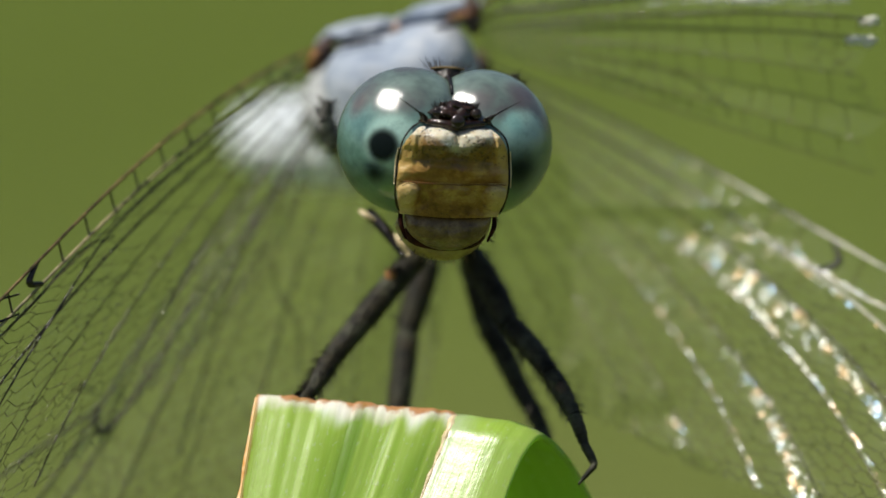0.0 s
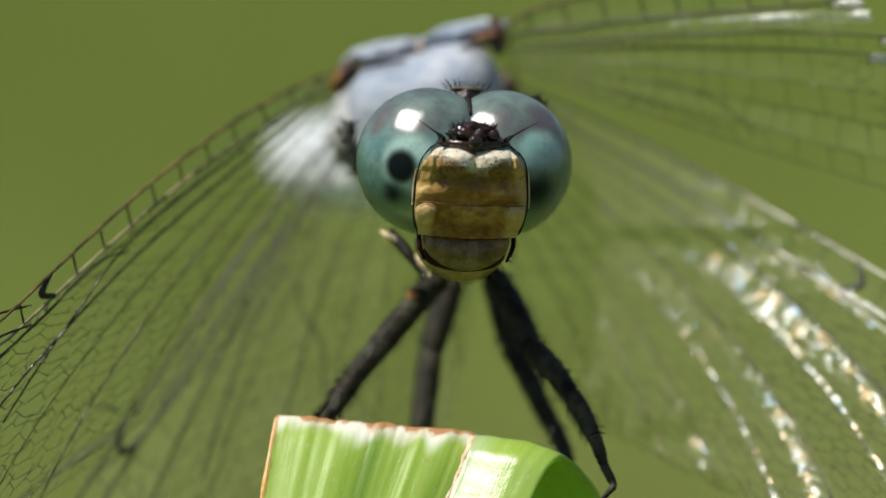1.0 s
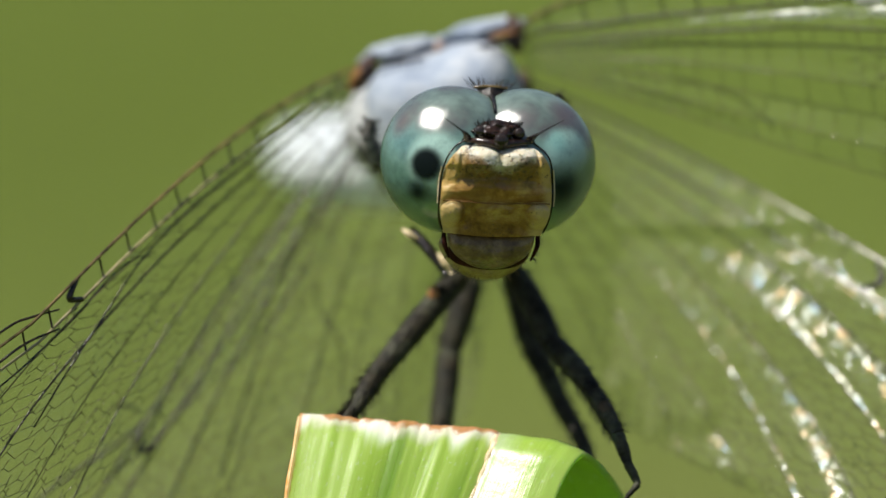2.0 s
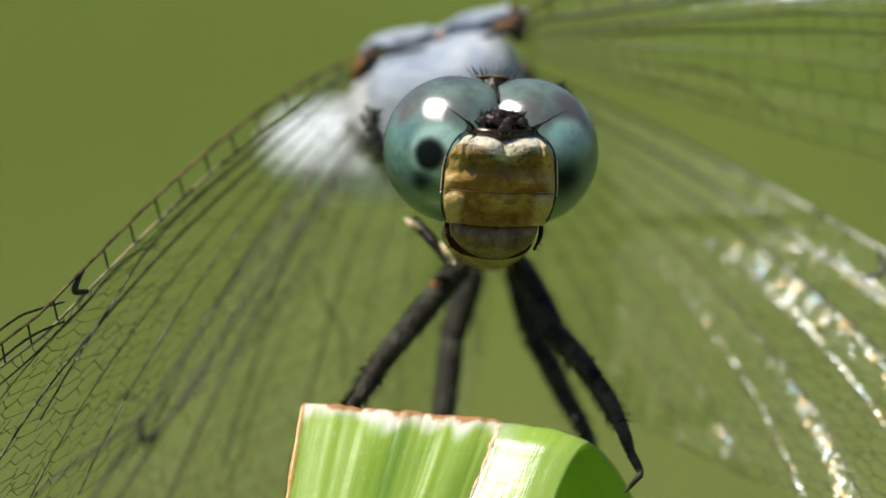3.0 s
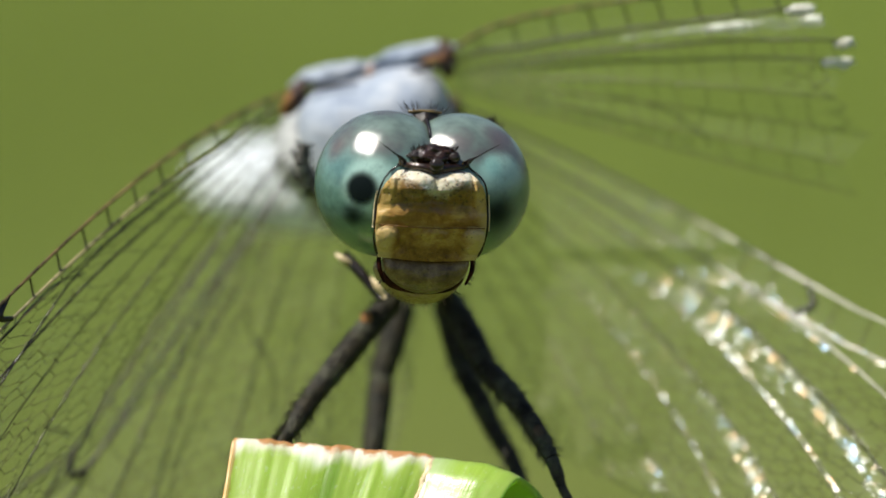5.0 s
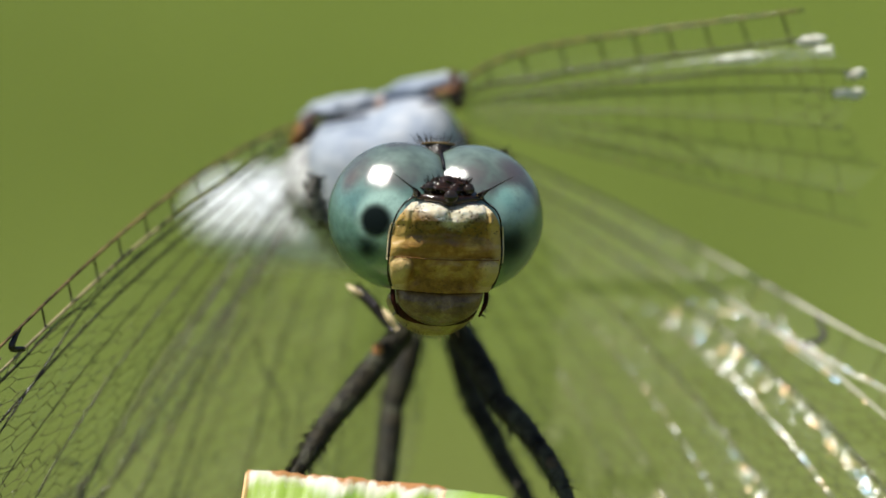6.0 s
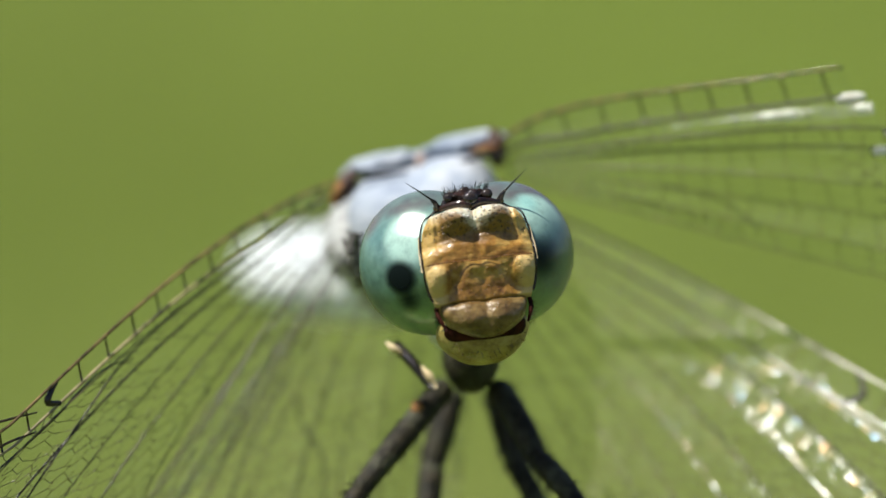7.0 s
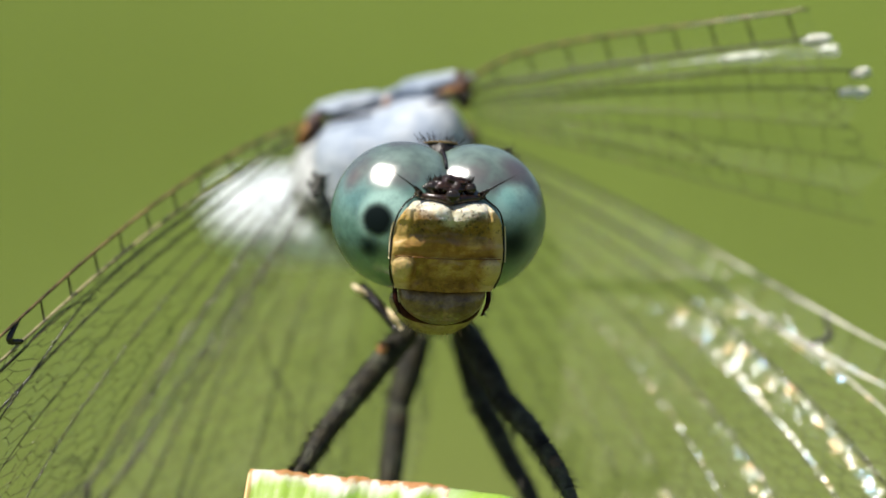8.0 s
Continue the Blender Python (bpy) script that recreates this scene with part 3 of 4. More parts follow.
def build_head(fly):
    bm = ball((0, 0.9, -0.1), (2.3, 1.5, 2.0))
    head = part("head", bm, BLACK, fly)
    H = head
    for sx in (-1, 1):
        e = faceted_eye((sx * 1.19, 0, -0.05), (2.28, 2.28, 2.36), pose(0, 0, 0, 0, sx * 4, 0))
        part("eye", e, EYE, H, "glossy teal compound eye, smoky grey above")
    # dark seam and tufted triangle where the eyes meet
    part("eye_seam", tube(smooth_path([(0, -1.35, 1.50), (0, -0.85, 1.86), (0, -0.3, 2.04)], 6), spread([0.05, 0.06, 0.10], 6)), BLACK, H)
    bm = bmesh.new()
    n = 14
    rows = []
    for j in range(n + 1):
        t = j / n
        rows.append([bm.verts.new((u * (0.05 + 0.50 * t ** 1.1), -0.42 + 0.30 * t + 0.10 * u * u - 0.05 * math.cos(u * 5) * t, 1.86 + 0.46 * t)) for u in (i / 6 - 1 for i in range(13))])
    rows.append([bm.verts.new((v.co.x * 0.9, 0.6, v.co.z - 0.05)) for v in rows[-1]])
    for a, b in zip(rows, rows[1:]):
        for i in range(12):
            bm.faces.new((a[i], a[i + 1], b[i + 1], b[i]))
    occiput = part("occiput", bm, HAIR, H)
    part("occiput_rim", tube(smooth_path([(-0.54, -0.02, 2.29), (-0.3, -0.10, 2.33), (0, -0.12, 2.34), (0.3, -0.10, 2.33), (0.54, -0.02, 2.29)], 5), 0.045), AMBER, H, "ochre edge")
    rng = random.Random(3)
    bm = bmesh.new()
    for i in range(40):
        x = -0.66 + 1.32 * (i + rng.random()) / 40
        b = Vector((x, 0.0 + 0.3 * rng.random(), 2.27 + 0.06 * math.cos(x * 2)))
        t = b + Vector((x * 0.35 + rng.uniform(-.07, .07), rng.uniform(-.1, .1), 0.20 + 0.20 * rng.random()))
        tube([b, (b + t) / 2 + Vector((0.015, 0, 0)), t], [0.013, 0.010, 0.003], 4, bm)
    part("hair_tuft", bm, HAIR, H)

    # face plates: padded patches on one barrel-shaped front
    def eye_front(x, z):
        return -2.28 * math.sqrt(max(0, 1 - ((x - 1.19) / 2.28) ** 2 - ((z + 0.05) / 2.36) ** 2))

    def front(x, z):
        f = float(np.interp(z, (-3.7, -3.5, -3.15, -2.75, -2.45, -2.2, -1.9, -1.6, -1.40, -1.30, -1.1, -0.8, -0.5, -0.2, 0.15, 0.38, 0.55), (1.12, 1.42, 1.66, 1.74, 1.72, 1.82, 2.02, 2.26, 2.42, 2.48, 2.54, 2.60, 2.72, 2.94, 2.94, 2.64, 2.10)))
        lobe = 0.12 * math.exp(-((abs(x) - 0.66) / 0.45) ** 2 - ((z + 0.08) / 0.42) ** 2) + 0.055 * math.exp(-((abs(x) - 1.33) / 0.07) ** 2 - ((z + 0.25) / 0.5) ** 2)
        y = -(f + lobe) * (1 - (0.09 + 0.12 * min(1, max(0, (z + 1.5) / 1.2))) * min(1.25, abs(x) / 1.95) ** 2.6)
        return min(y, eye_front(abs(x), z) - 0.06)

    def plate(name, mat, z0, z1, inner, outer, pad, label="", shape=None, nx=40, nz=22, tuck=0.45, lift=None):
        """A patch from height z0 up to z1 between the half-widths inner(t) and outer(t), swelling by pad mm, its rim tucked in."""
        bm = bmesh.new()
        rows = []
        for j in range(nz + 3):
            row = []
            t = min(1, max(0, (j - 1) / nz))
            for i in range(nx + 3):
                u = min(1, max(0, (i - 1) / nx))
                xa, xb = inner(t), outer(t)
                x = xa + (xb - xa) * u
                z = z0 + (z1 - z0) * t
                if shape:
                    z += shape(x, t)
                e = (1 - abs(2 * u - 1) ** 3.5) * (1 - abs(2 * t - 1) ** 3.0)
                y = front(x, z) - pad * (e ** 0.55 - 0.75) - 0.045 * noise.noise((x * 2.2, z * 2.8, pad * 9)) - 0.02 * noise.noise((x * 6, z * 7, pad * 5)) + 0.05 * math.exp(-(x * 7) ** 2)
                if lift:
                    y -= lift(x, z)
                if i in (0, nx + 2) or j in (0, nz + 2):
                    y += tuck
                row.append(bm.verts.new((x, y, z)))
            rows.append(row)
        for a, b in zip(rows, rows[1:]):
            for i in range(nx + 2):
                bm.faces.new((a[i], a[i + 1], b[i + 1], b[i]))
        return part(name, bm, mat, H, label)

    def core(p):
        return Vector((math.copysign(abs(p.x) ** 0.55, p.x), p.y, p.z))
    part("face_core", ball((0.0, -0.75, -1.15), (1.62, 0.85, 1.75), core), SKIN, H)

    def brow(t):
        return float(np.interp(t, (0, 0.3, 0.5, 0.65, 0.78, 0.88, 0.95, 1), (1.79, 1.77, 1.73, 1.68, 1.58, 1.44, 1.30, 1.17)))
    def frons_relief(x, z):
        """Two domed lobes over a flat shield; a groove sets the cheek strips and the lower band off from it."""
        q = abs(x)
        dome = 0.15 * max(0, 1 - ((q - 0.58) / 0.56) ** 2 - ((z + 0.08) / 0.50) ** 2) ** 0.6
        strip = -0.07 * math.exp(-((q - 1.22 + 0.10 * z) / 0.07) ** 2) * ease((z + 1.0) / 0.3) * ease((0.5 - z) / 0.3)
        fold = -0.035 * math.exp(-((z + 0.62 - 0.05 * math.cos(2 * x)) / 0.07) ** 2) * ease((1.5 - q) / 0.3)
        ridge = 0.03 * math.exp(-((z + 1.0 - 0.06 * math.cos(2.2 * x)) / 0.16) ** 2)
        middle = -0.06 * math.exp(-(x / 0.10) ** 2) * ease((z + 0.7) / 0.4)
        return dome + strip + fold + ridge + middle - 0.03
    plate("frons_plate", FRONS, -1.40, 0.50, lambda t: -brow(t), brow, 0.06,
          "golden tan frons, pale along its notched crest", lambda x, t: -0.21 * math.exp(-(x * 3.4) ** 2) * t ** 3 - 0.16 * t ** 3 * (abs(x) / 1.3) ** 3 + (1 - t) ** 3 * (0.05 * noise.noise((x * 1.6, 4.0, 1.0)) - 0.05 * math.cos(x * 1.5)), 72, 60, 0.16, frons_relief)

    seam = [(x, front(x, -1.39 - 0.03 * math.cos(x * 1.5)) - 0.035, -1.39 - 0.03 * math.cos(x * 1.5) + 0.02 * noise.noise((x * 2, 3, 3))) for x in (-1.72 + 3.44 * i / 30 for i in range(31))]
    part("face_seam", tube(seam, 0.022, 6), SKIN, H, "thin brown seam across the face")

    def lobe_in(t):
        return 1.20 - 0.66 * t ** 0.9

    def lobe_out(t):
        return 1.78 - 0.22 * (1 - t) ** 2.2

    def wedge(x, z):
        """The middle of the clypeus stands up as a low wedge, widest below, between two swollen lobes."""
        t = (z + 2.42) / 0.98
        g = (lobe_in(min(1, max(0, t))) - abs(x)) / 0.30
        lobe = 0.36 * max(0, 1 - ((abs(x) - 1.40) / 0.44) ** 2 - ((z + 1.80) / 0.42) ** 2) ** 0.7
        return max(0.11 * ease(g) * ease((-1.36 - z) / 0.3), lobe) - 0.04
    plate("clypeus", CLYPEUS, -2.42, -1.27, lambda t: -lobe_out(t), lobe_out, 0.05, "",
          lambda x, t: -0.07 * (1 - t) * math.cos(x * 1.2), 80, 44, 0.25, wedge)
    plate("labrum", LABRUM, -3.52, -2.35, lambda t: -0.20 - 1.20 * (1 - (1 - t) ** 2.4) ** 0.70, lambda t: 0.20 + 1.20 * (1 - (1 - t) ** 2.4) ** 0.70, 0.34, "greyish brown two-lobed upper lip",
          lambda x, t: -0.07 * t * math.cos(x * 1.1), 44, 26, 0.35, lambda x, z: 0.06 * math.exp(-((abs(x) - 0.55) / 0.35) ** 2) - 0.02)

    # lower lip: a cup round the mouth
    def cup(p):
        q = Vector((math.copysign(abs(p.x) ** 0.8, p.x), p.y, p.z))
        q.x *= 1 - 0.22 * max(0, -p.z)
        if q.z > 0.25:
            q.z = 0.25 + (q.z - 0.25) * 0.2
        return q
    part("labium", ball((0, -0.16, -2.84), (1.52, 1.12, 1.04), cup), LABIUM, H, "yellowish lower lip under the mouth")
    part("mouth_gape", ball((0, -0.64, -2.96), (1.34, 0.86, 0.64)), GAPE, H)
    for sx in (-1, 1):
        heights = (0.42, 0.28, 0.05, -0.3, -0.7, -1.1, -1.45, -1.8, -2.1, -2.3)
        half = [brow((z + 1.38) / 1.88) if z > -1.4 else lobe_out((z + 2.32) / 0.87) for z in heights]
        line = [(sx * 1.02, -2.35, 0.62)] + [(sx * (w + 0.045), min(front(w, z) + 0.12, eye_front(w + 0.045, z) - 0.02), z) for w, z in zip(half, heights)]
        part("cheek_edge", tube(smooth_path(line, 5), spread([0.03] + [0.03] * 8 + [0.05, 0.04], 5), 8), BLACK, H)
        part("orbit_rim", tube(smooth_path([(q[0] + sx * 0.05, q[1] + 0.02, q[2]) for q in line[4:-3]], 5), 0.026, 6), CREAM, H, "thin pale line beside the face")
        line = smooth_path([(sx * 1.52, -1.20, -2.35), (sx * 1.50, -1.30, -2.75), (sx * 1.32, -1.2, -3.2)], 8)
        part("mandible", tube(line, spread([0.07, 0.08, 0.04], 8), 8), GAPE, H)
        bm = bmesh.new()
        for i in range(22):
            q = line[int(rng.random() * (len(line) - 1))]
            tube([q, q + Vector((sx * rng.uniform(0.08, 0.22), rng.uniform(-0.2, 0), -rng.uniform(0.05, 0.22)))], [0.012, 0.003], 4, bm)
        part("cheek_hair", bm, HAIR, H)
    # chin hairs
    bm = bmesh.new()
    for i in range(46):
        a = rng.uniform(-1.25, 1.25)
        b = Vector((1.30 * math.sin(a), -0.25 - 0.5 * rng.random(), -2.86 - 0.95 * math.cos(a)))
        t = b + Vector((0.16 * math.sin(a) + rng.uniform(-.05, .05), -0.15, -0.22 * math.cos(a) - 0.05))
        tube([b, t], [0.012, 0.003], 4, bm)
    part("chin_hair", bm, GOLD_HAIR, H)

    # vertex with ocelli and antennae
    def lumpy(p):
        q = p + Vector((3, 1, 0))
        return p * (1 + 0.22 * noise.noise(q * 2.2) + 0.13 * noise.noise(q * 4.6) + 0.03 * noise.noise(q * 10))
    part("vertex", ball((0.0, -2.10, 0.86), (0.80, 0.60, 0.38), lumpy, 88, 60), WETDARK, H, "lumpy dark brown hump between the antennae")
    band = smooth_path([(-1.16, -2.20, 0.58), (-0.75, -2.52, 0.56), (-0.3, -2.72, 0.50), (0, -2.74, 0.42), (0.3, -2.72, 0.50), (0.75, -2.52, 0.56), (1.16, -2.20, 0.58)], 6)
    part("vertex_base", tube(band, spread([0.04, 0.11, 0.14, 0.14, 0.14, 0.11, 0.04], 6), 10), WETDARK, H)
    part("ocellus", ball((0.0, -2.86, 0.60), (0.24, 0.17, 0.22), seg=24, rings=16), OCELLUS, H, "shiny brown bead between the antennae")
    for x, z in ((-0.62, 0.88), (0.62, 0.86)):
        part("side_ocellus", ball((x, -2.52, z), (0.19, 0.15, 0.18), seg=20, rings=12), OCELLUS, H)
    for sx in (-1, 1):
        part("antenna_socket", ball((sx * 1.02, -2.3, 0.66), (0.14, 0.12, 0.12), seg=18, rings=12), AMBER, H)
        line = smooth_path([(sx * 1.02, -2.36, 0.68), (sx * 1.10, -2.52, 0.76), (sx * 1.20, -2.62, 0.84)], 4)
        part("antenna_base", tube(line, spread([0.10, 0.085, 0.05], 4), 10), BLACK, H)
        line = smooth_path([(sx * 1.19, -2.61, 0.83), (sx * 1.52, -2.80, 1.04), (sx * 1.98, -3.05, 1.32)], 5)
        part("antenna", tube(line, spread([0.036, 0.024, 0.008], 5), 8), BLACK, H)
    # stiff bristles that lean forwards from the hump
    bm = bmesh.new()
    for i in range(70):
        x = rng.uniform(-0.70, 0.70)
        b = Vector((x, -2.25 + 0.25 * rng.random(), 1.02 - 0.16 * x * x + 0.1 * rng.random()))
        t = b + Vector((x * 0.15 + rng.uniform(-.08, .08), -0.22 - 0.28 * rng.random(), 0.10 + 0.16 * rng.random()))
        tube([b, t], [0.020, 0.004], 4, bm)
    part("vertex_hair", bm, HAIR, H)
    # dark pseudopupils: caps on the eyes that keep facing the viewer
    def spot(sx, way, size):
        """The pose of a cap on an eye, in the direction way from the eye's centre."""
        c = Vector((sx * 1.19, 0, -0.05))
        q = Vector(way)
        k = 1 / math.sqrt((q.x / 2.28) ** 2 + (q.y / 2.28) ** 2 + (q.z / 2.36) ** 2)
        n = Vector((q.x / 2.28 ** 2, q.y / 2.28 ** 2, q.z / 2.36 ** 2)).normalized()
        turn = Vector((0, -1, 0)).rotation_difference(n).to_matrix().to_4x4()
        return Matrix.Translation((c + q * k + n * 0.05) * 0.001) @ turn @ Matrix.Diagonal((size, 1, size, 1))
    pupils = []
    for sx, size, mat, way, way_up in ((-1, 1.16, PUPIL, (-0.35, -0.93, -0.06), (-0.43, -0.88, -0.20)),
                                       (-1, 1.0, FAINT, (-0.47, -0.78, -0.43), (-0.30, -0.80, -0.50)),
                                       (1, 1.7, FAINT, (0.52, -0.77, -0.36), (0.51, -0.86, -0.05))):
        bm = bmesh.new()
        n, R = 16, 2.32
        rows = []
        for i in range(n):
            row = []
            for j in range(n):
                x, z = (i / (n - 1) - 0.5) * 1.3, (j / (n - 1) - 0.5) * 1.3
                row.append(bm.verts.new((x, (R - math.sqrt(R * R - (x * x + z * z) * size * size)), z)))
            rows.append(row)
        for a, b in zip(rows, rows[1:]):
            for j in range(n - 1):
                bm.faces.new((a[j], b[j], b[j + 1], a[j + 1]))
        ob = part("pseudopupil", bm, mat, H, "dark spot in the eye")
        ob.matrix_basis = spot(sx, REST.to_3x3().inverted() @ Vector(way), size)
        pupils.append((ob, ob.matrix_basis.copy(), spot(sx, TIPPED.to_3x3().inverted() @ Vector(way_up), size)))
    return head, pupils


def wing_frame(base, span, chord):
    """A wing's pose: x along the leading edge, y across to the trailing edge."""
    a = Vector(span).normalized()
    c = Vector(chord)
    c = (c - a * c.dot(a)).normalized()
    n = a.cross(c)
    m = Matrix((a, c, n)).transposed().to_4x4()
    m.translation = Vector(base) * 0.001
    return m


def ease(t):
    t = min(1, max(0, t))
    return t * t * (3 - 2 * t)


def build_wing(fly, name, pose_m, length, chord, root, nodus, seed, rays, arch=0.6, cut=None, flip=1, fold=0.09, bend=-0.003, net=0.017, rise=0.25, front=0.72, dark=(1, 2, 4), belly=0.0, cell=0.85, widen=0.0, shine=False, glint_beads=False, skin=None, extra=(), label=""):
    """A netted wing: veins fan out from the root over a pleated membrane, with a ladder of cross-veins along the front edge."""
    rng = random.Random(seed)
    end = cut or length

    def width(s):
        t = s / length
        if t < rise:
            return root + (chord - root) * (t / rise) ** 0.75
        return chord * max(0.02, 1 - ((t - rise) / (1 - rise)) ** 2.8) ** 0.6

    def lead(s):
        t = s / length
        if cut:
            return -arch * (1 - math.exp(-s / 1.5))
        return -arch * math.sin(math.pi * min(1, t / 0.55) ** 0.8) + 3.0 * max(0, (t - 0.6) / 0.4) ** 2.5

    def lane(s):
        return front * min(1, 0.35 + s / (4 if cut else 6)) + widen * ease((s - 4) / 10)

    # where each vein meets the margin, from the tip round to the root
    ends = []
    for k in range(rays + 1):
        q = k / rays
        s = length * 0.985 * (1 - q) ** 1.15 + 0.25
        ends.append((s, lead(s) + width(s)))
        if cut:
            s = cut + 1.6
            ends[k] = (s, lead(s) + lane(s) + (width(s) - lane(s)) * (0, 0.2, 0.31, 0.5, 0.68, 0.85, 1)[k])

    def plan(k, t):
        """Vein k (-1 the front edge, 0 the next behind it) at share t of its length, flat."""
        if k < 1:
            s = length * 0.985 * t
            return Vector((s, lead(s) + (0 if k < 0 else lane(s)), 0))
        es, ec = ends[k]
        a = Vector((0.15, lead(0) + lane(0) + (root - lane(0)) * (k / rays) ** 1.2, 0))
        b = Vector((es, ec, 0))
        bend = (b - a).length
        mid = a * 0.45 + b * 0.55 + Vector((0.10, -0.06 if cut else -0.16, 0)) * bend * (1 - k / rays)
        v = a * (1 - t) ** 2 + mid * 2 * t * (1 - t) + b * t * t
        w = 0.10 * noise.noise((t * 4, k * 3.1, seed)) * math.sin(math.pi * t)
        return v + Vector((w, w, 0))

    def at(k, t):
        v = plan(k, t)
        grow = min(1, 1.5 * t) ** 2 if not belly else ease((t - 0.30) / 0.5)
        hgt = fold * (1 if k % 2 else -1) * grow * (1 if k < rays else 0) * (0.5 if k < 0 else 1)
        v.z = flip * (hgt + bend * v.x * v.x + 0.02 * v.y)
        return v

    def stop(k):
        """The share of vein k that is left: a torn wing ends in steps."""
        if not cut:
            return 1.0
        far = cut + (-0.25, 0.0, 1.15, 1.0, 0.3, 1.25, 0.3, 0.5, 0.2, 0.4, 0.6)[(k + 1) % 11]
        t = 1.0
        while plan(k, t).x > far and t > 0.05:
            t -= 0.004
        return t

    n = 70
    bm = bmesh.new()
    cols = [[bm.verts.new(at(k, stop(k) * i / n)) for i in range(n + 1)] for k in range(-1, rays + 1)]
    if belly:
        # each field between two veins sags into a shallow trough
        full = []
        for j, (a, b) in enumerate(zip(cols, cols[1:])):
            full.append(a)
            for f in (0.2, 0.4, 0.6, 0.8):
                full.append([bm.verts.new(p.co.lerp(q.co, f) + Vector((0, 0, belly * ease((i / n - 0.42) / 0.4) * (p.co - q.co).length * 4 * f * (1 - f)))) for i, (p, q) in enumerate(zip(a, b))])
        cols = full + [cols[-1]]
    # u runs along the veins in mm, v counts the fields between them
    uvl = bm.loops.layers.uv.new("UVMap")
    lanes = 5 if belly else 1
    for j, (a, b) in enumerate(zip(cols, cols[1:])):
        run = (a[n].co - a[0].co).length
        for i in range(n):
            f = bm.faces.new((a[i], a[i + 1], b[i + 1], b[i]))
            for lo, (ii, jj) in zip(f.loops, ((i, j), (i + 1, j), (i + 1, j + 1), (i, j + 1))):
                lo[uvl].uv = (run * ii / n, jj / lanes)
    wing = part(name, bm, skin or (MEMBRANE_FRONT if name == "forewing" else MEMBRANE), fly, label, smooth=bool(belly))
    wing.matrix_basis = pose_m
    for k in range(-1, rays + 1):
        r = 0.060 if k < 0 else 0.058 if k == 0 else (0.05, 0.045, 0.036, 0.036)[min(3, k - 1)] if k in dark else 0.026
        pts = [at(k, stop(k) * i / 50) for i in range(51)]
        rad = [r * (1.25 - 0.6 * i / 50) * (1 if k < 1 else min(1, 0.35 + i / 18)) for i in range(51)]
        look_of = (AMBER if name == "forewing" else VEIN) if k < 0 else VEIN if k == 0 or k in dark else NET
        if shine and k < 2:
            look_of = PALE_GLINT_VEIN
        if glint_beads and k == 0:
            look_of = GLINT_VEIN
        part("costa" if k < 0 else "radius_vein" if k == 0 else "long_vein", tube(pts, rad, 6), look_of, wing)
    for line, thick in extra:
        pts = smooth_path([Vector((x, y, flip * (bend * x * x + 0.02 * y - 0.03))) for x, y in line], 6)
        part("branch_vein", tube(pts, [thick * (0.7 + 0.3 * math.sin(math.pi * i / len(pts))) for i in range(len(pts))], 6), VEIN, wing)
    s = 1.2
    while s < end - 0.3:
        t = s / (length * 0.985)
        a, b = at(-1, t), at(0, t + 0.004)
        if abs(s - nodus) > 0.45:
            part("cross_vein", tube([a, (a + b) / 2, b], 0.04 if name == "forewing" else 0.025, 6), VEIN if name == "forewing" else NET, wing)
        s += 1.30 * rng.uniform(0.9, 1.12)
    if nodus < end:
        t = nodus / (length * 0.985)
        pts = smooth_path([at(-1, t - 0.012), (at(-1, t) + at(0, t)) / 2 + Vector((0.30, 0, 0)), at(0, t - 0.006)], 6)
        part("nodus", tube(pts, spread([0.06, 0.12, 0.09], 6), 8), BLACK, wing, "dark notch in the front edge")
    bm = bmesh.new()
    for k in range(0, rays):
        full = (at(k + 1, 1) - at(k + 1, 0)).length
        s, odd = 0.8 + rng.random() * 0.6, 0
        while s < full * 0.985:
            t = s / full
            tk = t
            if k == 0:
                tk = min(0.999, plan(1, t).x / (length * 0.985))
            if tk > stop(k) or t > stop(k + 1):
                break
            a, b = at(k, tk), at(k + 1, min(stop(k + 1), t + rng.uniform(-0.010, 0.016)))
            gap = (b - a).length
            lines = int(gap / cell)
            if gap > 0.15:
                marks = [a.lerp(b, (j + 0.5 * odd) / max(1, lines)) for j in range(lines + 1)] if lines > 1 else []
                if lines > 1:
                    # a wide field: staggered six-sided cells
                    d = (at(k, min(1, tk + 0.02)) - a).normalized() * 0.5 * cell
                    for j in range(lines + 1):
                        f = (j + 0.5 * odd) / lines
                        if f > 1:
                            continue
                        m = a.lerp(b, f) + Vector((rng.uniform(-.15, .15), rng.uniform(-.15, .15), 0))
                        tube([m - d * 0.55, m + d * 0.55], net, 4, bm)
                        for g in (-0.5, 0.5):
                            e = f + g / lines
                            if 0 <= e <= 1:
                                tube([m + d * 0.55, a.lerp(b, e) + d * 1.45], net, 4, bm)
                else:
                    mid = (a + b) / 2 + Vector((rng.uniform(-.08, .08), 0, 0))
                    tube([a, mid, b], net * 1.15, 4, bm)
            odd = 1 - odd
            s += (cell if lines > 1 else max(0.55, min(1.1, gap * 1.1)) * rng.uniform(0.75, 1.3))
    tagged(part("vein_net", bm, NET, wing), kind="stuff")
    if cut:
        # white scraps curled at the torn end, strip behind the front lane: painted glints
        for k, f in ((0, 0.995), (0, 0.97), (1, 0.99), (2, 0.985), (2, 0.95)):
            p = at(k, stop(k) * f)
            q = Vector((k * 1.7, f * 40, 2))
            flap = ball(p + Vector((0, 0.10, 0)), (0.34, 0.17, 0.07), lambda v: v * (1 + 0.6 * noise.noise(v * 1.6 + q)), 18, 12)
